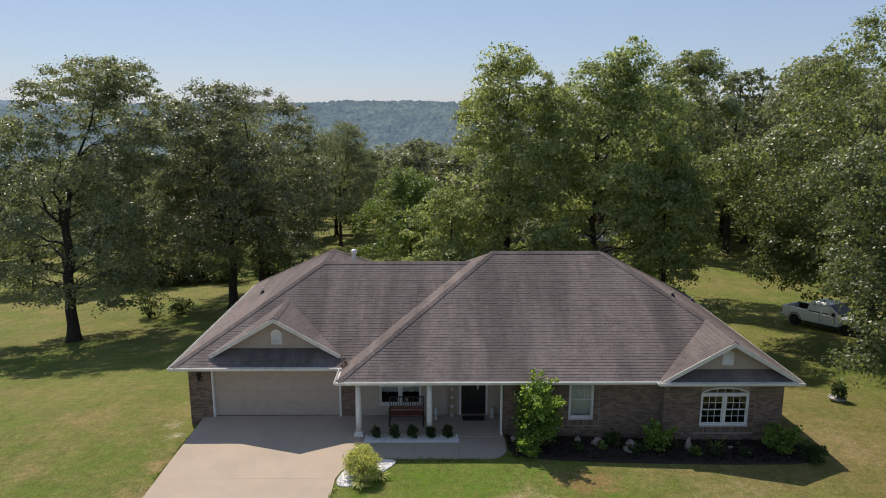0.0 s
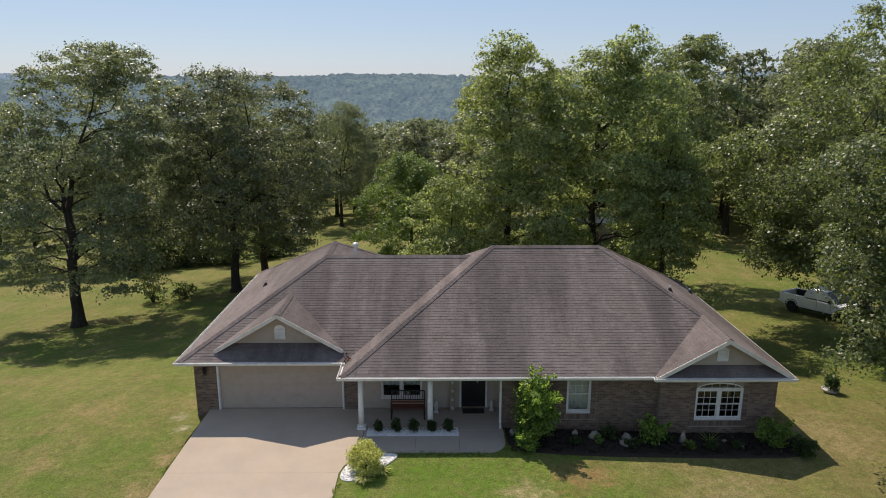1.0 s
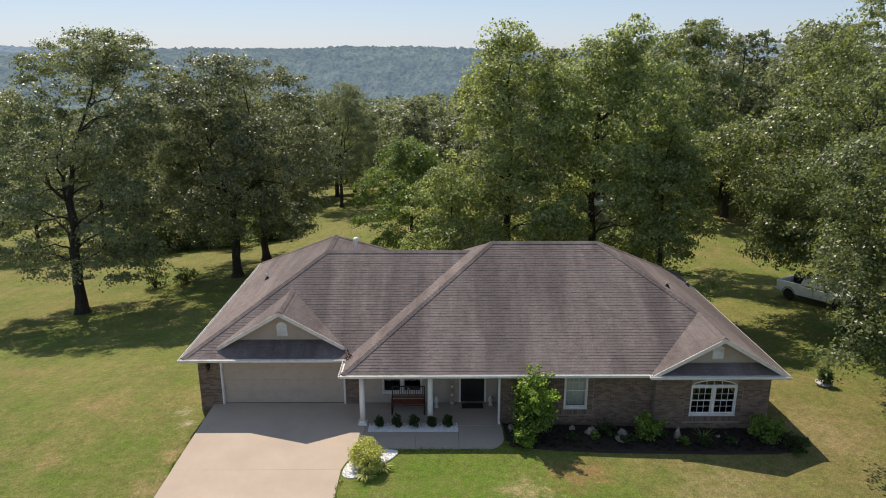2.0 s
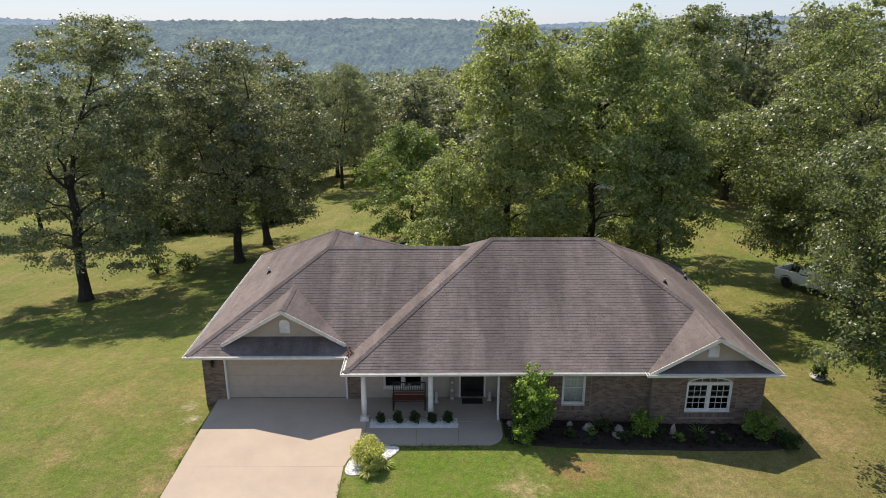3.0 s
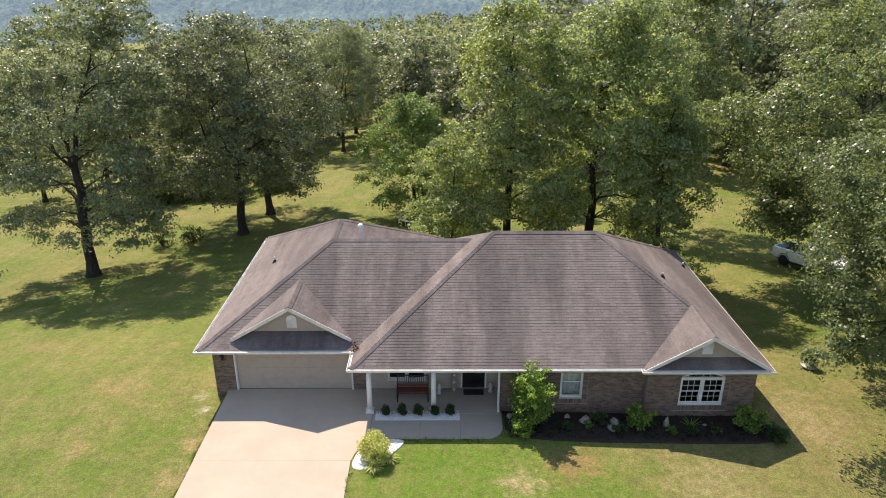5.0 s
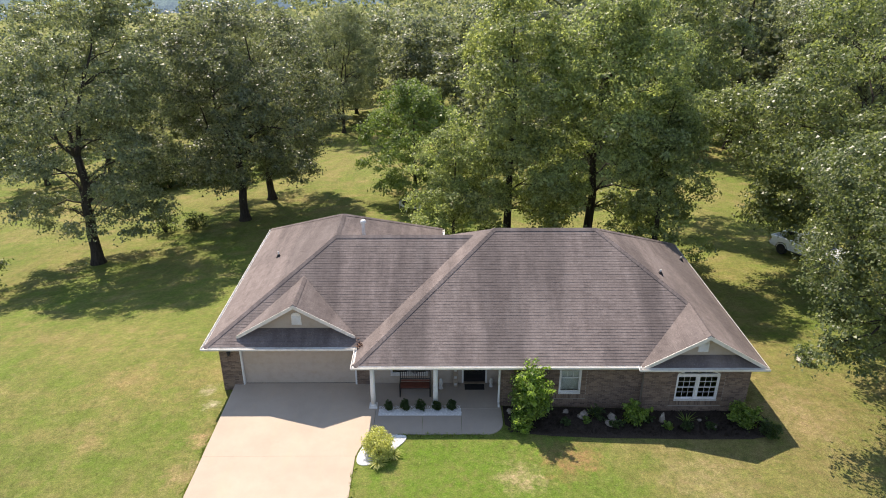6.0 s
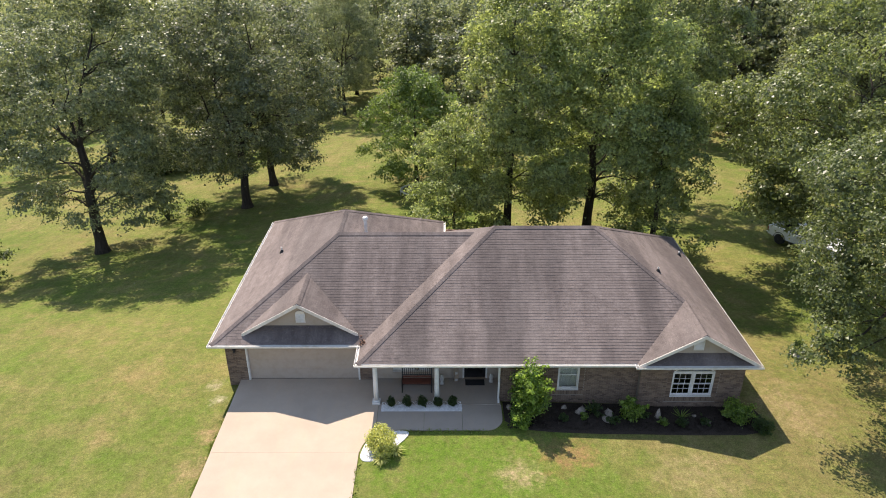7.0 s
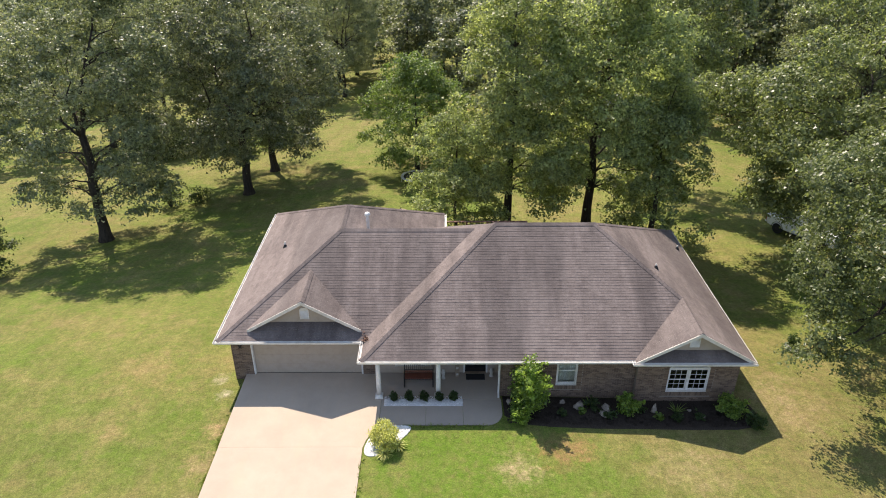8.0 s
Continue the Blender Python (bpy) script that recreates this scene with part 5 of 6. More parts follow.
def bush(name, x, y, z, w, h, seed, leaf, count, size, label, stems=5, spread=0.16, shape="ball", category="shrub", group="", base=0.05, shoots=0):
    """A shrub: bent stems and leaf blades heaped in uneven clumps."""
    rng = np.random.default_rng(seed)
    b = thing(name, x, y, z, label=label, category=category, group=group)
    bm = bmesh.new()
    for k in range(stems):
        a = k * 2.399 + rng.uniform(-0.5, 0.5)
        r = w * 0.36 * rng.uniform(0.3, 1)
        e = Vector((math.cos(a) * r, math.sin(a) * r, h * rng.uniform(0.6, 0.95)))
        m = e * 0.5 + Vector((rng.normal(0, 0.05) * w, rng.normal(0, 0.05) * w, 0.05 * h))
        add_tube(bm, [(e.x * 0.1, e.y * 0.1, -0.05), m, e], [0.012 + 0.012 * h, 0.008 + 0.007 * h, 0.005], 5, cap=False)
    part("stems", bm, BARK, b)
    # a few big lobes, each with its own clumps
    lobes = 7 if shape == "ball" else 13
    az = np.arange(lobes) * 2.399 + rng.uniform(-0.4, 0.4, lobes)
    u = (np.arange(lobes) + 0.5) / lobes
    wide = {"ball": 0.55 + 0 * u, "vase": 0.40 + 0.30 * np.sin(np.pi * np.clip(u * 0.95, 0, 1)), "cone": 0.75 - 0.6 * u}[shape]
    rad = w / 2 * wide * rng.uniform(0.5, 1.1, lobes)
    cen = np.stack([np.cos(az) * rad, np.sin(az) * rad, base + (h - base) * (0.12 + 0.76 * u)], -1)
    big = w / 2 * rng.uniform(0.38, 0.62, lobes) * (1.15 if shape == "ball" else 0.85)
    n = count // 16
    pick = rng.integers(0, lobes, n)
    d = rng.normal(0, 1, (n, 3))
    d /= np.linalg.norm(d, axis=1, keepdims=True)
    c = cen[pick] + d * (big[pick] * rng.uniform(0.45, 1.0, n) ** 0.5)[:, None] * np.array([1, 1, min(1.0, 0.8 * h / w)])
    c[:, 2] = np.clip(c[:, 2], base, h * 1.04)
    q = leaves(rng, c, np.full(n, spread * w * 0.38), 16, size, up=0.35)
    if shoots:                                          # young shoots stand out of the outline
        tip = rng.normal(0, 1, (shoots, 3)) * np.array([1, 1, 0.3]) + np.array([0, 0, 0.9])
        tip /= np.linalg.norm(tip, axis=1, keepdims=True)
        root = cen[rng.integers(lobes // 2, lobes, shoots)]
        reach = (w * rng.uniform(0.32, 0.58, (shoots, 1)))
        dots = np.concatenate([root + tip * reach * f for f in (0.5, 0.65, 0.8, 0.92, 1.02)])
        q = np.concatenate([q, leaves(rng, dots, np.full(len(dots), 0.045 * w), 9, size * 1.15, up=0.3)])
    quads("foliage", q, leaf, b)
    return b


def build_shrubs():
    for k, x in enumerate((-2.46, -1.80, -1.12, -0.48, 0.14)):
        bush("boxwood", x, 22.33, 0.03, 0.36 + 0.03 * (k % 3), 0.39 + 0.04 * ((k * 2) % 3), 20 + k, BOX, 1700, 0.046, "small round dark green boxwood in white gravel", group="porch boxwoods")
    bush("golden_bush", -2.66, 19.70, 0.02, 1.12, 0.86, 31, GOLD, 6800, 0.06, "round golden-green euonymus bush in white gravel", stems=9)
    bush("tall_shrub", 3.34, 21.70, gz(3.34, 21.70) + 0.03, 1.55, 2.40, 33, SHRUB, 6400, 0.100, "tall leafy green shrub against the eaves", stems=9, shape="vase", spread=0.19, base=0.3, shoots=16)
    bush("low_shrub", 2.85, 21.10, gz(2.85, 21.10) + 0.03, 1.0, 0.75, 34, SHRUB, 2200, 0.085, "low green shrub at the foot of a tall one", shoots=6)
    bush("rose_bush", 7.55, 21.65, gz(7.55, 21.65) + 0.03, 0.95, 0.95, 35, SHRUB, 1700, 0.09, "loose green rose bush in the mulch bed", shape="vase", shoots=7)
    bush("round_shrub", 11.95, 21.55, gz(11.95, 21.55) + 0.03, 1.08, 0.90, 36, SHRUB, 2800, 0.085, "rounded green shrub in the mulch bed", shoots=8)
    bush("round_shrub", 12.75, 20.83, gz(12.75, 20.83) + 0.03, 0.80, 0.70, 37, BOX, 1300, 0.08, "small dark shrub at the end of the mulch bed")
    rng = np.random.default_rng(40)
    for k, (x, y, s) in enumerate(((4.75, 21.45, 0.4), (5.6, 21.6, 0.38), (6.15, 21.9, 0.7), (6.75, 21.35, 0.5), (8.15, 21.75, 0.5), (8.85, 21.3, 0.42), (9.6, 21.25, 0.5), (10.6, 21.3, 0.5))):
        bush("bed_plant", x, y, gz(x, y) + 0.03, s, s * 0.8, 50 + k, SHRUB if k % 4 == 1 else BOX, 500, 0.07, "low leafy perennial in the mulch bed", group="bed plants", stems=3)
    for x, y, n, s in ((-2.62, 19.14, 52, 0.56), (-2.12, 19.60, 38, 0.50)):
        lily = thing("strappy_plant", x, y, 0.02, label="clump of pale green strappy leaves beside the golden bush", category="plant", group="strappy plants")
        v, f = [], []
        for j in range(n):
            a, l = j * 2.399, s * rng.uniform(0.7, 1.1)
            dx, dy, lift = math.cos(a), math.sin(a), rng.uniform(0.25, 0.75)
            i = len(v)
            for u, w in ((0.0, 0.012), (0.4, 0.02), (0.75, 0.016), (1.0, 0.002)):
                r, h = l * u * (0.55 + 0.3 * u), l * (lift * 1.6 * u - 1.1 * u * u * lift)
                v += [(dx * r - dy * w, dy * r + dx * w, h), (dx * r + dy * w, dy * r - dx * w, h + 0.005)]
            f += [(i + k, i + k + 1, i + k + 3, i + k + 2) for k in (0, 2, 4)]
        link("blades", v, f, GOLD, lily)
    for k, (x, y) in enumerate(((9.75, 21.75), (6.05, 22.1))):
        y_plant = thing("yucca", x, y, gz(x, y) + 0.03, label="spiky grey-green yucca in the mulch bed", category="yucca")
        v, f = [], []
        for j in range(16):
            a = j * 2.399
            t = rng.uniform(0.35, 1.1)
            l = rng.uniform(0.4, 0.62)
            dx, dy = math.cos(a), math.sin(a)
            i = len(v)
            for u, w in ((0.0, 0.018), (0.5, 0.022), (1.0, 0.002)):
                r, h = l * u * math.cos(t + 0.3 * (1 - u)), l * u * math.sin(t + 0.3 * (1 - u))
                v += [(dx * r - dy * w, dy * r + dx * w, h), (dx * r + dy * w, dy * r - dx * w, h + 0.006)]
            f += [(i, i + 1, i + 3, i + 2), (i + 2, i + 3, i + 5, i + 4)]
        link("blades", v, f, SHRUB, y_plant)
    bush("wild_shrub", -23.6, 52.6, gz(-23.6, 52.6), 2.4, 2.6, 61, CEDAR, 1500, 0.14, "thin straggly shrub at the lawn's edge", shape="vase")
    bush("wild_shrub", -21.6, 53.2, gz(-21.6, 53.2), 2.2, 1.3, 62, CEDAR, 900, 0.14, "low wild shrub under an oak")
    for k in range(9):
        x, y = -33 + 1.9 * k + rng.uniform(-0.5, 0.5), 69 + rng.uniform(-1.5, 2) + 0.15 * k
        bush("brush", x, y, gz(x, y), 4.2, rng.uniform(2.2, 4.0), 70 + k, CEDAR, 1800, 0.24, "dark wild brush along the lawn's edge", group="brush line")


build_shrubs()


def rock(x, y, z, sx, sy, sz, seed, name="rock", label="pale weathered field stone in the mulch bed", material=ROCK):
    bm = bmesh.new()
    bmesh.ops.create_icosphere(bm, subdivisions=2, radius=1.0)
    rng = np.random.default_rng(seed)
    o = Vector(rng.uniform(-9, 9, 3))
    for v in bm.verts:
        n = noise.noise(v.co * 1.3 + o) * 0.5 + noise.noise(v.co * 3 + o) * 0.15
        v.co = v.co * (1 + n)
        v.co = Vector((v.co.x * sx, v.co.y * sy, v.co.z * sz))
    ob = part(name, bm, material)
    ob.matrix_basis = pose(x, y, z + sz * 0.55, 0, 0, rng.uniform(0, 360))
    return tagged(ob, label, "rock", group="bed rocks")


for k, (x, y, a, b, c) in enumerate(((4.9, 22.30, 0.13, 0.10, 0.10), (5.55, 22.0, 0.24, 0.18, 0.20), (6.75, 21.95, 0.24, 0.18, 0.15), (6.55, 21.55, 0.22, 0.13, 0.13),
                                     (8.75, 21.75, 0.15, 0.11, 0.30), (10.35, 21.85, 0.09, 0.08, 0.08), (10.85, 21.45, 0.07, 0.06, 0.06), (2.55, 22.25, 0.13, 0.12, 0.12))):
    rock(x, y, gz(x, y) + 0.03, a, b, c, 100 + k)


# ---- things on the porch ----
def porch_bench():
    b = thing("glider_bench", -1.40, 23.55, 0.035, label="dark metal glider bench with a reddish wooden seat", category="bench")
    w = 0.64
    for s in (-1, 1):
        f = part("side_frame", tube([(s * w, -0.32, 0.0), (s * w, -0.30, 0.62), (s * w, 0.05, 0.64), (s * w, 0.21, 0.97)], [0.026] * 4, 8), BLACK, b)
        part("rear_leg", tube([(s * w, 0.30, 0.0), (s * w, 0.14, 0.62)], [0.02] * 2, 8), BLACK, f)
        part("foot_bar", tube([(s * w, -0.36, 0.02), (s * w, 0.34, 0.02)], [0.018] * 2, 8), BLACK, f)
    for k in range(5):
        part("seat_slat", box(-w, w, -0.28 + k * 0.10, -0.195 + k * 0.10, 0.42 - 0.008 * k, 0.445 - 0.008 * k, 0.004), BENCH_WOOD, b)
    part("back_slat", box(-w, w, 0.115, 0.14, 0.50, 0.58, 0.004), BENCH_WOOD, b)
    part("mid_rail", tube([(-w, 0.145, 0.62), (w, 0.145, 0.62)], [0.020] * 2, 8), BLACK, b)
    part("top_rail", tube([(-w, 0.21, 0.97), (w, 0.21, 0.97)], [0.026] * 2, 8), BLACK, b)
    for k in range(13):
        x = -w + 2 * w * (k + 1) / 14
        part("back_bar", tube([(x, 0.145, 0.62), (x, 0.21, 0.97)], [0.014] * 2, 6), BLACK, b)
    part("medallion", lathe([(0.02, 0.84), (0.07, 0.86), (0.07, 0.94), (0.02, 0.96)], y=0.18, sides=10), CHROME, b, "small bright medallion")
    part("front_rail", tube([(-w, -0.29, 0.40), (w, -0.29, 0.40)], [0.016] * 2, 8), BLACK, b)


porch_bench()


def welcome_post():
    b = thing("rustic_post", 0.34, 23.95, 0.035, label="tall weathered plank stand with pale square plaques", category="porch decoration")
    part("plank", box(-0.10, 0.10, 0.0, 0.035, 0.0, 1.45, 0.006), GREY_WOOD, b)
    for k in range(4):
        part("plaque", box(-0.055, 0.055, -0.014, 0.0, 0.08 + 0.36 * k, 0.19 + 0.36 * k, 0.004), STATUE, b, "pale plaque")
    part("prop", box(-0.02, 0.02, 0.035, 0.26, 0.0, 0.04), GREY_WOOD, b)


welcome_post()


def urn(x, y, h, seed, label):
    ob = part("garden_statue", lathe([(0.10, 0.0), (0.10, 0.05), (0.06, 0.09), (0.085, 0.30 * h / 0.6), (0.10, 0.40 * h / 0.6), (0.06, 0.48 * h / 0.6), (0.065, 0.55 * h / 0.6), (0.02, h)], sides=14), STATUE, smooth=True)
    ob.matrix_basis = pose(x, y, 0.035)
    tagged(ob, label, "statue")


urn(-0.30, 23.85, 0.5, 1, "small pale cast stone figure on the porch")
urn(1.90, 24.0, 0.42, 2, "small pale cast stone figure beside the front door")
tagged(part("door_mat", box(0.74, 1.60, 23.72, 24.14, 0.036, 0.052, 0.004), RUBBER), "dark bristle doormat on the porch floor", "doormat")


def potted_bush():
    p = thing("potted_shrub", 17.0, 26.65, gz(17.0, 26.65) + 0.03, label="dark green shrub in a low white-rimmed planter on the lawn", category="potted plant")
    part("planter", lathe([(0.22, 0.0), (0.32, 0.08), (0.36, 0.15), (0.32, 0.15), (0.29, 0.11)], sides=18), STATUE, p)
    rng = np.random.default_rng(5)
    d = rng.normal(0, 1, (90, 3))
    d /= np.linalg.norm(d, axis=1, keepdims=True)
    c = d * rng.uniform(0.3, 1, (90, 1)) * np.array([0.27, 0.27, 0.36]) + np.array([0.03, 0, 0.50])
    quads("foliage", leaves(rng, c, np.full(90, 0.08), 20, 0.08), BOX, p)
    part("stem", tube([(0, 0, 0.1), (0.02, 0, 0.5)], [0.03, 0.02], 6), BARK, p)


potted_bush()


# ---- the truck ----
def truck():
    t = thing("pickup_truck", 25.16, 41.44, 0, -62, label="white crew cab pickup truck parked under the oaks", category="truck")
    t.matrix_basis = pose(25.16, 41.44, gz(25.16, 41.44) + 0.03, 0, -3.6, -62) @ Matrix.Diagonal((0.95, 0.95, 0.97, 1))
    # local x is forward
    bm = bmesh.new()
    low = [(-2.80, 0.55), (-2.80, 0.74), (-1.12, 0.76), (-1.08, 1.16), (1.15, 1.16), (1.45, 1.12), (2.55, 1.03), (2.78, 0.95), (2.85, 0.70), (2.85, 0.48), (-2.4, 0.45)]
    add_prism(bm, low, "y", -0.98, 0.98)
    bmesh.ops.bevel(bm, geom=bm.edges[:], offset=0.05, segments=3, affect="EDGES")
    body = part("body", bm, TRUCK_WHITE, t, "white painted body")
    bm = bmesh.new()
    rings = []
    for zz, x0, x1, w in ((1.10, -1.05, 1.38, 0.93), (1.45, -0.98, 0.92, 0.87), (1.80, -0.82, 0.42, 0.76), (1.86, -0.70, 0.25, 0.68)):
        rings.append([(x0, -w, zz), (x1, -w, zz), (x1, w, zz), (x0, w, zz)])
    add_tube_rings(bm, rings)
    bmesh.ops.bevel(bm, geom=bm.edges[:], offset=0.03, segments=2, affect="EDGES")
    cab = part("cab", bm, TRUCK_WHITE, t)
    for s in (-1, 1):
        for x0, x1, x2, x3 in ((-0.88, -0.05, -0.05, -0.74), (0.05, 0.95, 0.50, 0.05)):
            v = [(x0, s * 0.925, 1.16), (x1, s * 0.925, 1.16), (x2, s * 0.785, 1.72), (x3, s * 0.785, 1.72)]
            v += [(a, b - s * 0.05, c) for a, b, c in v]
            f = [(0, 1, 2, 3), (7, 6, 5, 4), (0, 4, 5, 1), (1, 5, 6, 2), (2, 6, 7, 3), (3, 7, 4, 0)]
            link("side_window", v, f, BLACK, None)
            bpy.data.objects[bpy.context.scene.collection.objects[-1].name].parent = cab
        part("mirror", box(0.92, 1.06, s * 1.12 - 0.09, s * 1.12 + 0.09, 1.16, 1.40, 0.02), BLACK, cab)
        for x in (-0.02, 0.98):
            part("door_seam", box(x - 0.008, x + 0.008, s * 0.985 - 0.004, s * 0.985 + 0.004, 0.56, 1.14), RUBBER, body)
        for x in (-0.15, 0.82):
            part("door_handle", box(x - 0.12, x + 0.02, s * 1.0 - 0.015, s * 1.0 + 0.015, 0.98, 1.02, 0.005), CHROME, body)
        part("headlight", box(2.62, 2.87, s * 0.80 - 0.15, s * 0.80 + 0.15, 0.78, 0.98, 0.03), LAMP_LENS, body, "clear headlight")
        part("tail_light", box(-2.87, -2.78, s * 0.90 - 0.08, s * 0.90 + 0.085, 0.75, 1.08, 0.02), RED_LENS, body, "red tail light")
        part("running_board", box(-1.0, 1.15, s * 0.98 - 0.06, s * 0.98 + 0.06, 0.40, 0.46, 0.01), BLACK, body)
    # glass front and back
    for nm, v in (("windshield", [(1.32, -0.84, 1.15), (1.32, 0.84, 1.15), (0.47, 0.70, 1.76), (0.47, -0.70, 1.76)]), ("rear_window", [(-1.03, 0.75, 1.22), (-1.03, -0.75, 1.22), (-0.86, -0.66, 1.70), (-0.86, 0.66, 1.70)])):
        k = 0.03 if nm == "windshield" else -0.03
        vv = [(a + k, b, c + 0.02) for a, b, c in v] + [(a - k, b, c - 0.03) for a, b, c in v]
        ob = link(nm, vv, [(0, 1, 2, 3), (7, 6, 5, 4), (0, 4, 5, 1), (1, 5, 6, 2), (2, 6, 7, 3), (3, 7, 4, 0)], BLACK)
        ob.parent = cab
    part("bed_floor", box(-2.74, -1.14, -0.80, 0.80, 0.77, 0.80), RUBBER, t, "dark bed liner")
    for s in (-1, 1):
        part("bed_rail", box(-2.84, -1.06, s * 0.90 - 0.08, s * 0.90 + 0.085, 0.55, 1.24, 0.03), TRUCK_WHITE, t)
    for s in (-1, 1):
        part("bed_liner", box(-2.72, -1.16, s * 0.80 - 0.018, s * 0.80 + 0.016, 0.80, 1.22, 0.006), RUBBER, t, "black bed liner")
    part("bed_front", box(-1.17, -1.13, -0.78, 0.78, 0.80, 1.22, 0.006), RUBBER, t, "black bed liner")
    part("tailgate", box(-2.86, -2.76, -0.90, 0.90, 0.72, 1.24, 0.02), TRUCK_WHITE, t)
    part("front_bumper", box(2.78, 2.98, -0.95, 0.95, 0.42, 0.68, 0.05), CHROME, t)
    part("rear_bumper", box(-3.0, -2.84, -0.95, 0.95, 0.48, 0.68, 0.04), CHROME, t)
    part("grille", box(2.80, 2.89, -0.60, 0.60, 0.70, 0.98, 0.02), BLACK, t)
    for x in (-1.85, 1.75):
        for s in (-1, 1):
            rings = []
            for r, yy in ((0.24, -0.13), (0.37, -0.13), (0.405, -0.09), (0.405, 0.09), (0.37, 0.13), (0.24, 0.13)):
                rings.append([(x + r * math.cos(a), s * 0.88 + yy, 0.405 + r * math.sin(a)) for a in np.linspace(0, 2 * math.pi, 22, endpoint=False)])
            w = part("wheel", add_tube_rings(bmesh.new(), rings), RUBBER, t)
            rr = []
            for r, yy in ((0.25, 0.05), (0.25, 0.135), (0.21, 0.12), (0.05, 0.14)):
                rr.append([(x + r * math.cos(a), s * 0.88 + s * yy, 0.405 + r * math.sin(a)) for a in np.linspace(0, 2 * math.pi, 16, endpoint=False)])
            part("rim", add_tube_rings(bmesh.new(), rr), BLACK, w, "dark wheel rim")
            part("wheel_arch", tube([(x + 0.47 * math.cos(a), s * 0.965, 0.42 + 0.47 * math.sin(a)) for a in np.linspace(0.05, math.pi - 0.05, 14)], [0.035] * 14, 6), RUBBER, body)


truck()


# ---- behind the house ----
def patio_umbrella():
    x, y = -2.95, 38.6
    z = gz(x, y)
    u = thing("patio_umbrella", x, y, z, label="open cream canvas patio umbrella behind the house", category="umbrella")
    top = 3.75
    part("pole", tube([(0, 0, 0), (0, 0, top + 0.05)], [0.025, 0.02], 8), GREY_WOOD, u)
    n = 8
    v = [(0, 0, top)] + [(1.15 * math.cos(2 * math.pi * k / n), 1.15 * math.sin(2 * math.pi * k / n), top - 0.55) for k in range(n)] + [(1.16 * math.cos(2 * math.pi * k / n), 1.16 * math.sin(2 * math.pi * k / n), top - 0.68) for k in range(n)]
    f = [(0, 1 + k, 1 + (k + 1) % n) for k in range(n)] + [(1 + k, 1 + n + k, 1 + n + (k + 1) % n, 1 + (k + 1) % n) for k in range(n)]
    can = link("canopy", v, f, CANVAS)
    can.parent = u
    part("finial", lathe([(0.03, top), (0.04, top + 0.04), (0.01, top + 0.10)], sides=8), RUBBER, u)
    part("base_plate", lathe([(0.25, 0.0), (0.25, 0.05), (0.05, 0.09)], sides=16), RUBBER, u)


patio_umbrella()


def back_deck():
    d = thing("back_deck", 0, 0, 0, label="reddish wooden deck with a rail behind the house", category="deck")
    for k in range(14):
        part("board", box(-0.2, 5.0, 34.3 + 0.24 * k, 34.52 + 0.24 * k, 0.10, 0.14), DECK_WOOD, d)
    for x in (-0.1, 1.2, 2.5, 3.8, 4.9):
        part("post", box(x - 0.05, x + 0.05, 37.55, 37.65, gz(x, 37.6) - 0.2, 1.15), DECK_WOOD, d)
    part("rail", box(-0.2, 5.0, 37.53, 37.67, 1.15, 1.20), DECK_WOOD, d)
    part("lower_rail", box(-0.1, 4.9, 37.57, 37.63, 0.30, 0.36), DECK_WOOD, d)


back_deck()


def trampoline():
    x, y = -2.6, 56.3
    t = thing("trampoline", x, y, gz(x, y), label="low dark round trampoline in the maple's shade", category="trampoline")
    part("mat", lathe([(1.15, 0.52), (1.15, 0.54), (0.2, 0.53)], sides=24), RUBBER, t)
    rings = [[((1.3 + 0.13 * math.cos(a)) * math.cos(b), (1.3 + 0.13 * math.cos(a)) * math.sin(b), 0.55 + 0.05 * math.sin(a)) for a in np.linspace(0, 2 * math.pi, 8, endpoint=False)] for b in np.linspace(0, 2 * math.pi, 25)]
    part("pad_ring", add_tube_rings(bmesh.new(), rings), GALV, t, "pale padded rim")
    for k in range(6):
        a = k * math.pi / 3
        part("leg", tube([(1.35 * math.cos(a), 1.35 * math.sin(a), -0.05), (1.35 * math.cos(a), 1.35 * math.sin(a), 0.52)], [0.025] * 2, 6), GALV, t)


trampoline()


def shed():
    x, y = 18.3, 78.0
    s = thing("shed", x, y, gz(x, y), -12, label="small shed with a pale metal roof among the trees", category="shed")
    part("wall", box(-2.2, 2.2, -1.5, 1.5, -0.5, 2.2), GREY_WOOD, s)
    part("roof", prism([(-1.8, 2.1), (1.8, 2.1), (1.8, 2.2), (0, 3.0), (-1.8, 2.2)], "x", -2.5, 2.5), SHED_METAL, s, "pale metal roof")
    part("door", box(-0.5, 0.5, -1.54, -1.5, 0.0, 1.95), DECK_WOOD, s)


shed()



def dead_leaves():
    """Brown leaves caught where the two eaves meet."""
    rng = np.random.default_rng(17)
    c = np.array([[-3.72, 23.72, ZE + 0.09]]) + rng.normal(0, 1, (26, 3)) * np.array([0.07, 0.10, 0.02])
    c[:, 2] = np.maximum(c[:, 2], ZE + S * np.maximum(c[:, 1] - GY0, c[:, 0] - MX0) + 0.04)
    ob = quads("leaf_litter", leaves(rng, c, np.full(26, 0.03), 5, 0.07, up=0.6), DECK_WOOD)
    tagged(ob, "dry orange-brown leaves caught in the roof valley", "leaves", kind="stuff")


dead_leaves()


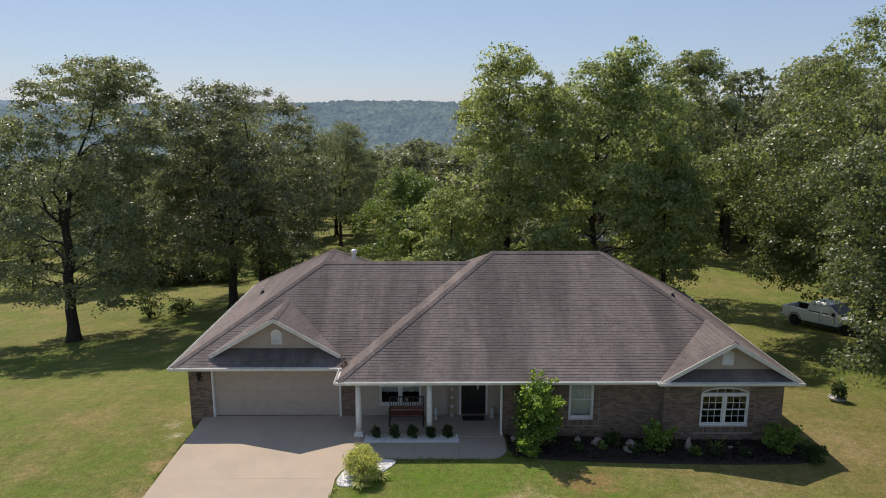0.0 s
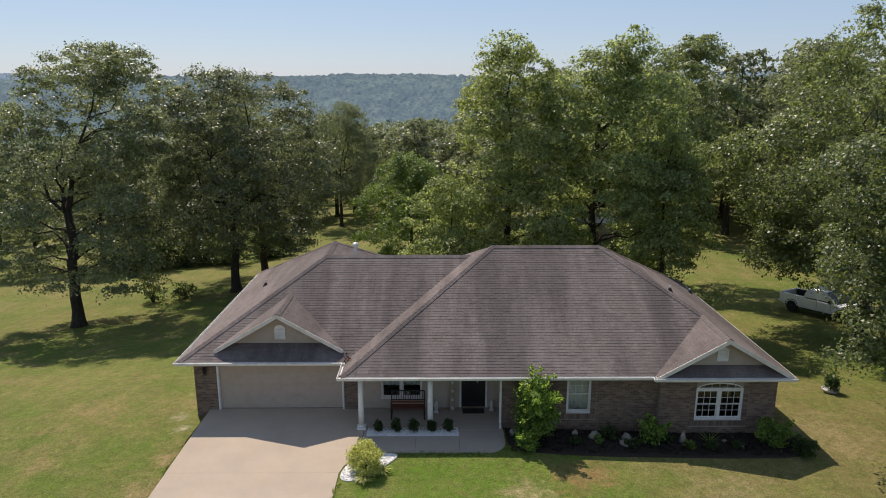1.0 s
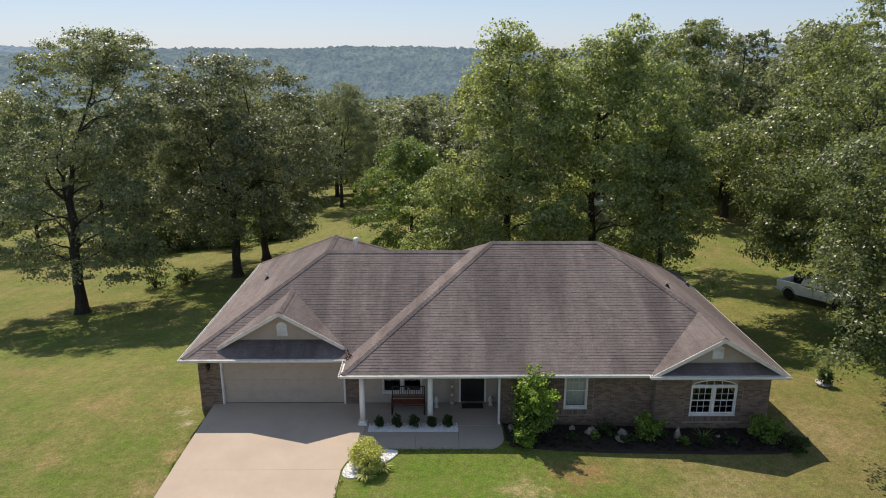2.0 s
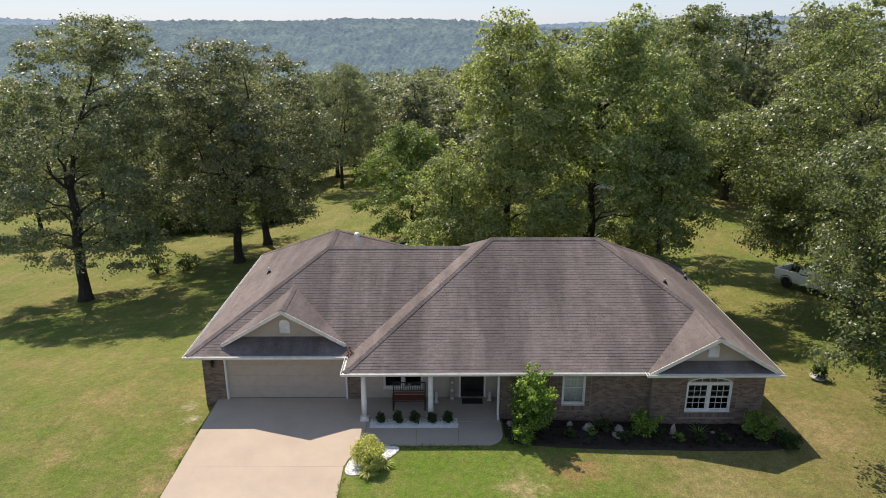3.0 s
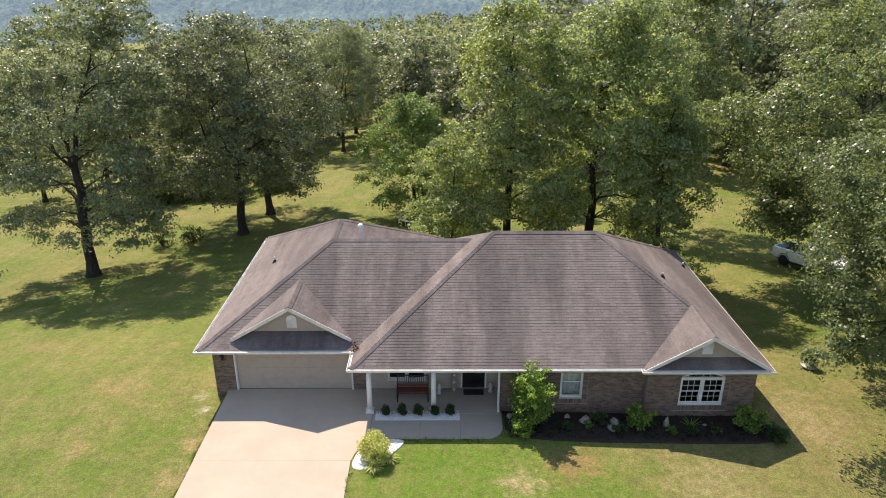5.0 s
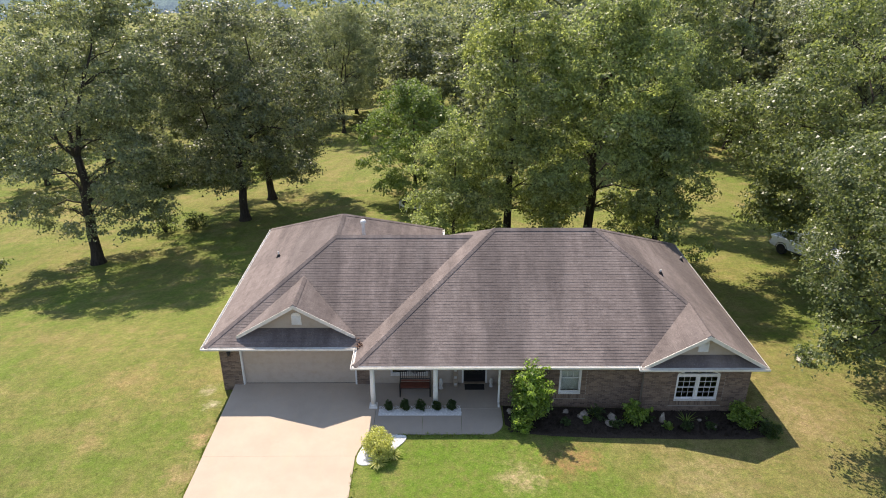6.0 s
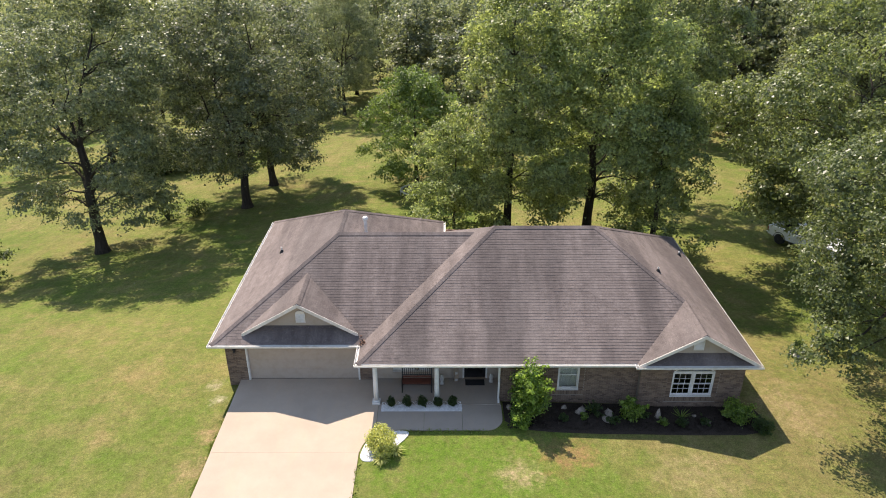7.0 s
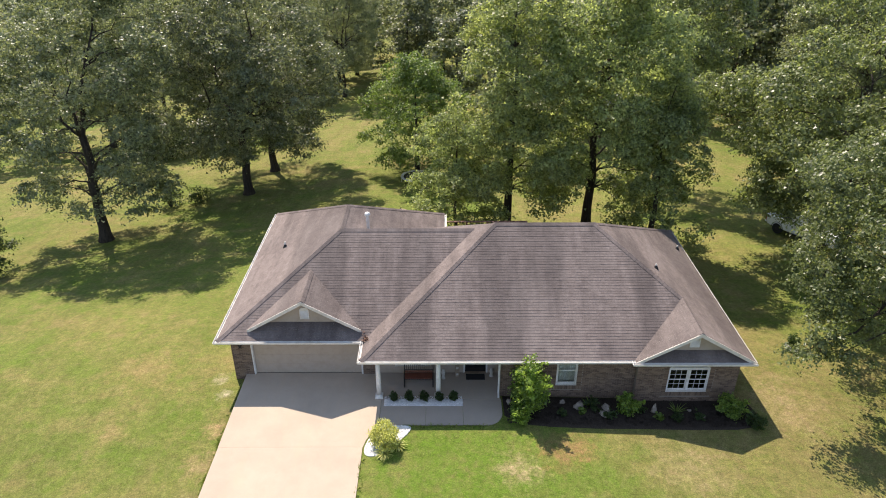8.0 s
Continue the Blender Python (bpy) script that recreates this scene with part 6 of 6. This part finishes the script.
def edge_grass():
    """Tufts that lean over the edges of the driveway and the walk."""
    rng = np.random.default_rng(44)
    lines = (((-9.42, 24.0), (-9.42, 3.0), 700), ((-3.50, 3.0), (-3.50, 19.0), 160), ((-2.0, 20.80), (1.5, 20.80), 150))
    c = []
    for a, b, k in lines:
        u = rng.uniform(0, 1, k)
        w = rng.normal(0, 0.05, k) + 0.05 * np.sin(u * 60)
        along = np.array(b) - np.array(a)
        side = np.array([-along[1], along[0]]) / np.hypot(*along)
        c.append(np.array(a) + along * u[:, None] + side * w[:, None])
    c = np.concatenate(c)
    c = np.stack([c[:, 0], c[:, 1], ground_z(c[:, 0], c[:, 1]) + 0.015], -1)
    ob = quads("edge_grass", leaves(rng, c, np.full(len(c), 0.03), 6, 0.055, 0.35), BLADES)
    tagged(ob, "ragged grass tufts along the concrete edges", "grass", kind="stuff")


edge_grass()


# ---- bricks and shingles, last ----
def lay_bricks(parent, x0, x1, y, z0, z1, holes, seed, singles=0):
    """Running bond on a front wall, proud of the mortar."""
    rng = np.random.default_rng(seed)
    bw, bh, j = 0.194, 0.057, 0.010
    v, f, made = [], [], 0
    unit = bpy.data.meshes.new("brick")
    bm = box(0, bw, 0, 0.012, 0, bh)
    bm.to_mesh(unit)
    bm.free()
    unit.materials.append(BRICK)
    row, z = 0, z0
    while z + bh < z1:
        a = x0 - (0.5 * (bw + j) if row % 2 else 0)
        while a < x1:
            p, q = max(a, x0), min(a + bw, x1)
            a += bw + j
            spans = [(p, q)]
            for h in holes:
                if h[2] < z + bh and h[3] > z:
                    spans = [s for c, d in spans for s in ((c, min(d, h[0])), (max(c, h[1]), d)) if s[1] - s[0] > 0.02]
            for c, d in spans:
                if d - c < 0.02:
                    continue
                out = rng.uniform(0.006, 0.012)
                if made < singles and d - c > bw - 1e-6 and z > 0.9:
                    ob = new("brick", unit)
                    ob.parent = parent
                    ob.location = (c, y - out, z)
                    made += 1
                    continue
                i = len(v)
                v += [(c, y, z), (d, y, z), (d, y, z + bh), (c, y, z + bh), (c, y - out, z), (d, y - out, z), (d, y - out, z + bh), (c, y - out, z + bh)]
                f += [(4, 5, 6, 7), (4, 0, 1, 5), (5, 1, 2, 6), (6, 2, 3, 7), (7, 3, 0, 4)]
                f[-5:] = [tuple(i + k for k in t) for t in f[-5:]]
        z += bh + j
        row += 1
    ob = link("brickwork", v, f, BRICK, parent)
    ob["kind"] = "stuff"


def soldier_border(parent, hole, y, seed, arch=0.0):
    """Upright bricks round an opening."""
    rng = np.random.default_rng(seed)
    x0, x1, z0, z1 = hole
    v, f = [], []

    def one(a, b, c, d):
        o = rng.uniform(0.010, 0.016)
        i = len(v)
        v.extend([(a, y, c), (b, y, c), (b, y, d), (a, y, d), (a, y - o, c), (b, y - o, c), (b, y - o, d), (a, y - o, d)])
        f.extend([tuple(i + k for k in t) for t in ((4, 5, 6, 7), (4, 0, 1, 5), (5, 1, 2, 6), (6, 2, 3, 7), (7, 3, 0, 4))])
    a = x0 - 0.2
    while a < x1 + 0.2:
        one(a, a + 0.057, z0 - 0.26, z0 - 0.062)
        a += 0.067
    z = z0 - 0.05
    while z < z1 - 0.02:
        one(x0 - 0.2, x0 - 0.01, z, z + 0.057)
        one(x1 + 0.01, x1 + 0.2, z, z + 0.057)
        z += 0.067
    ob = link("soldier_border", v, f, BRICK, parent)
    ob["kind"] = "stuff"


def grown(h, m):
    return (h[0] - m, h[1] + m, h[2] - 0.27, h[3] + 0.0)


lay_bricks(wall_garage, WX0, -3.38, WY_G, -0.5, ZS, [(GDOOR[0] - 0.06, GDOOR[1] + 0.06, -1, 3)], 1)
lay_bricks(wall_main, 2.20, 8.05, WY_M, -0.335, ZS, [grown(WIN_2, 0.21)], 2, singles=150)
lay_bricks(wall_bay, 8.05, WX1, WY_R, -0.335, ZS, [(WIN_3[0] - 0.21, WIN_3[1] + 0.21, WIN_3[2] - 0.27, WIN_3[3]), (WIN_3[0], WIN_3[1], WIN_3[3], WIN_3[3] + ARCH)], 3, singles=150)
soldier_border(wall_main, WIN_2, WY_M, 4)
soldier_border(wall_bay, WIN_3, WY_R, 5)


def lay_shingles():
    rng = np.random.default_rng(12)
    single = 0
    for name, poly in FACES.items():
        v, f = [], []
        for p, q in shingle_boxes(poly, rng):
            verts = [tuple(a) for a in p + q]
            faces = [(4, 5, 6, 7), (0, 1, 5, 4), (1, 2, 6, 5), (3, 0, 4, 7)]
            mid = sum((a for a in p), Vector()) / 4
            if name == "front" and single < 300 and -1.0 < mid.x < 6.0 and mid.z < 3.3 and (p[1] - p[0]).length > 0.2:
                o = p[0]
                me = bpy.data.meshes.new("shingle")
                me.from_pydata([tuple(Vector(a) - o) for a in verts], [], faces)
                me.materials.append(SHINGLE)
                ob = new("shingle", me)
                ob.parent = roof
                ob.location = o
                single += 1
                continue
            i = len(v)
            v += verts
            f += [tuple(i + k for k in t) for t in faces]
        ob = link("shingle_cover", v, f, SHINGLE, roof)
        ob["kind"] = "stuff"


lay_shingles()
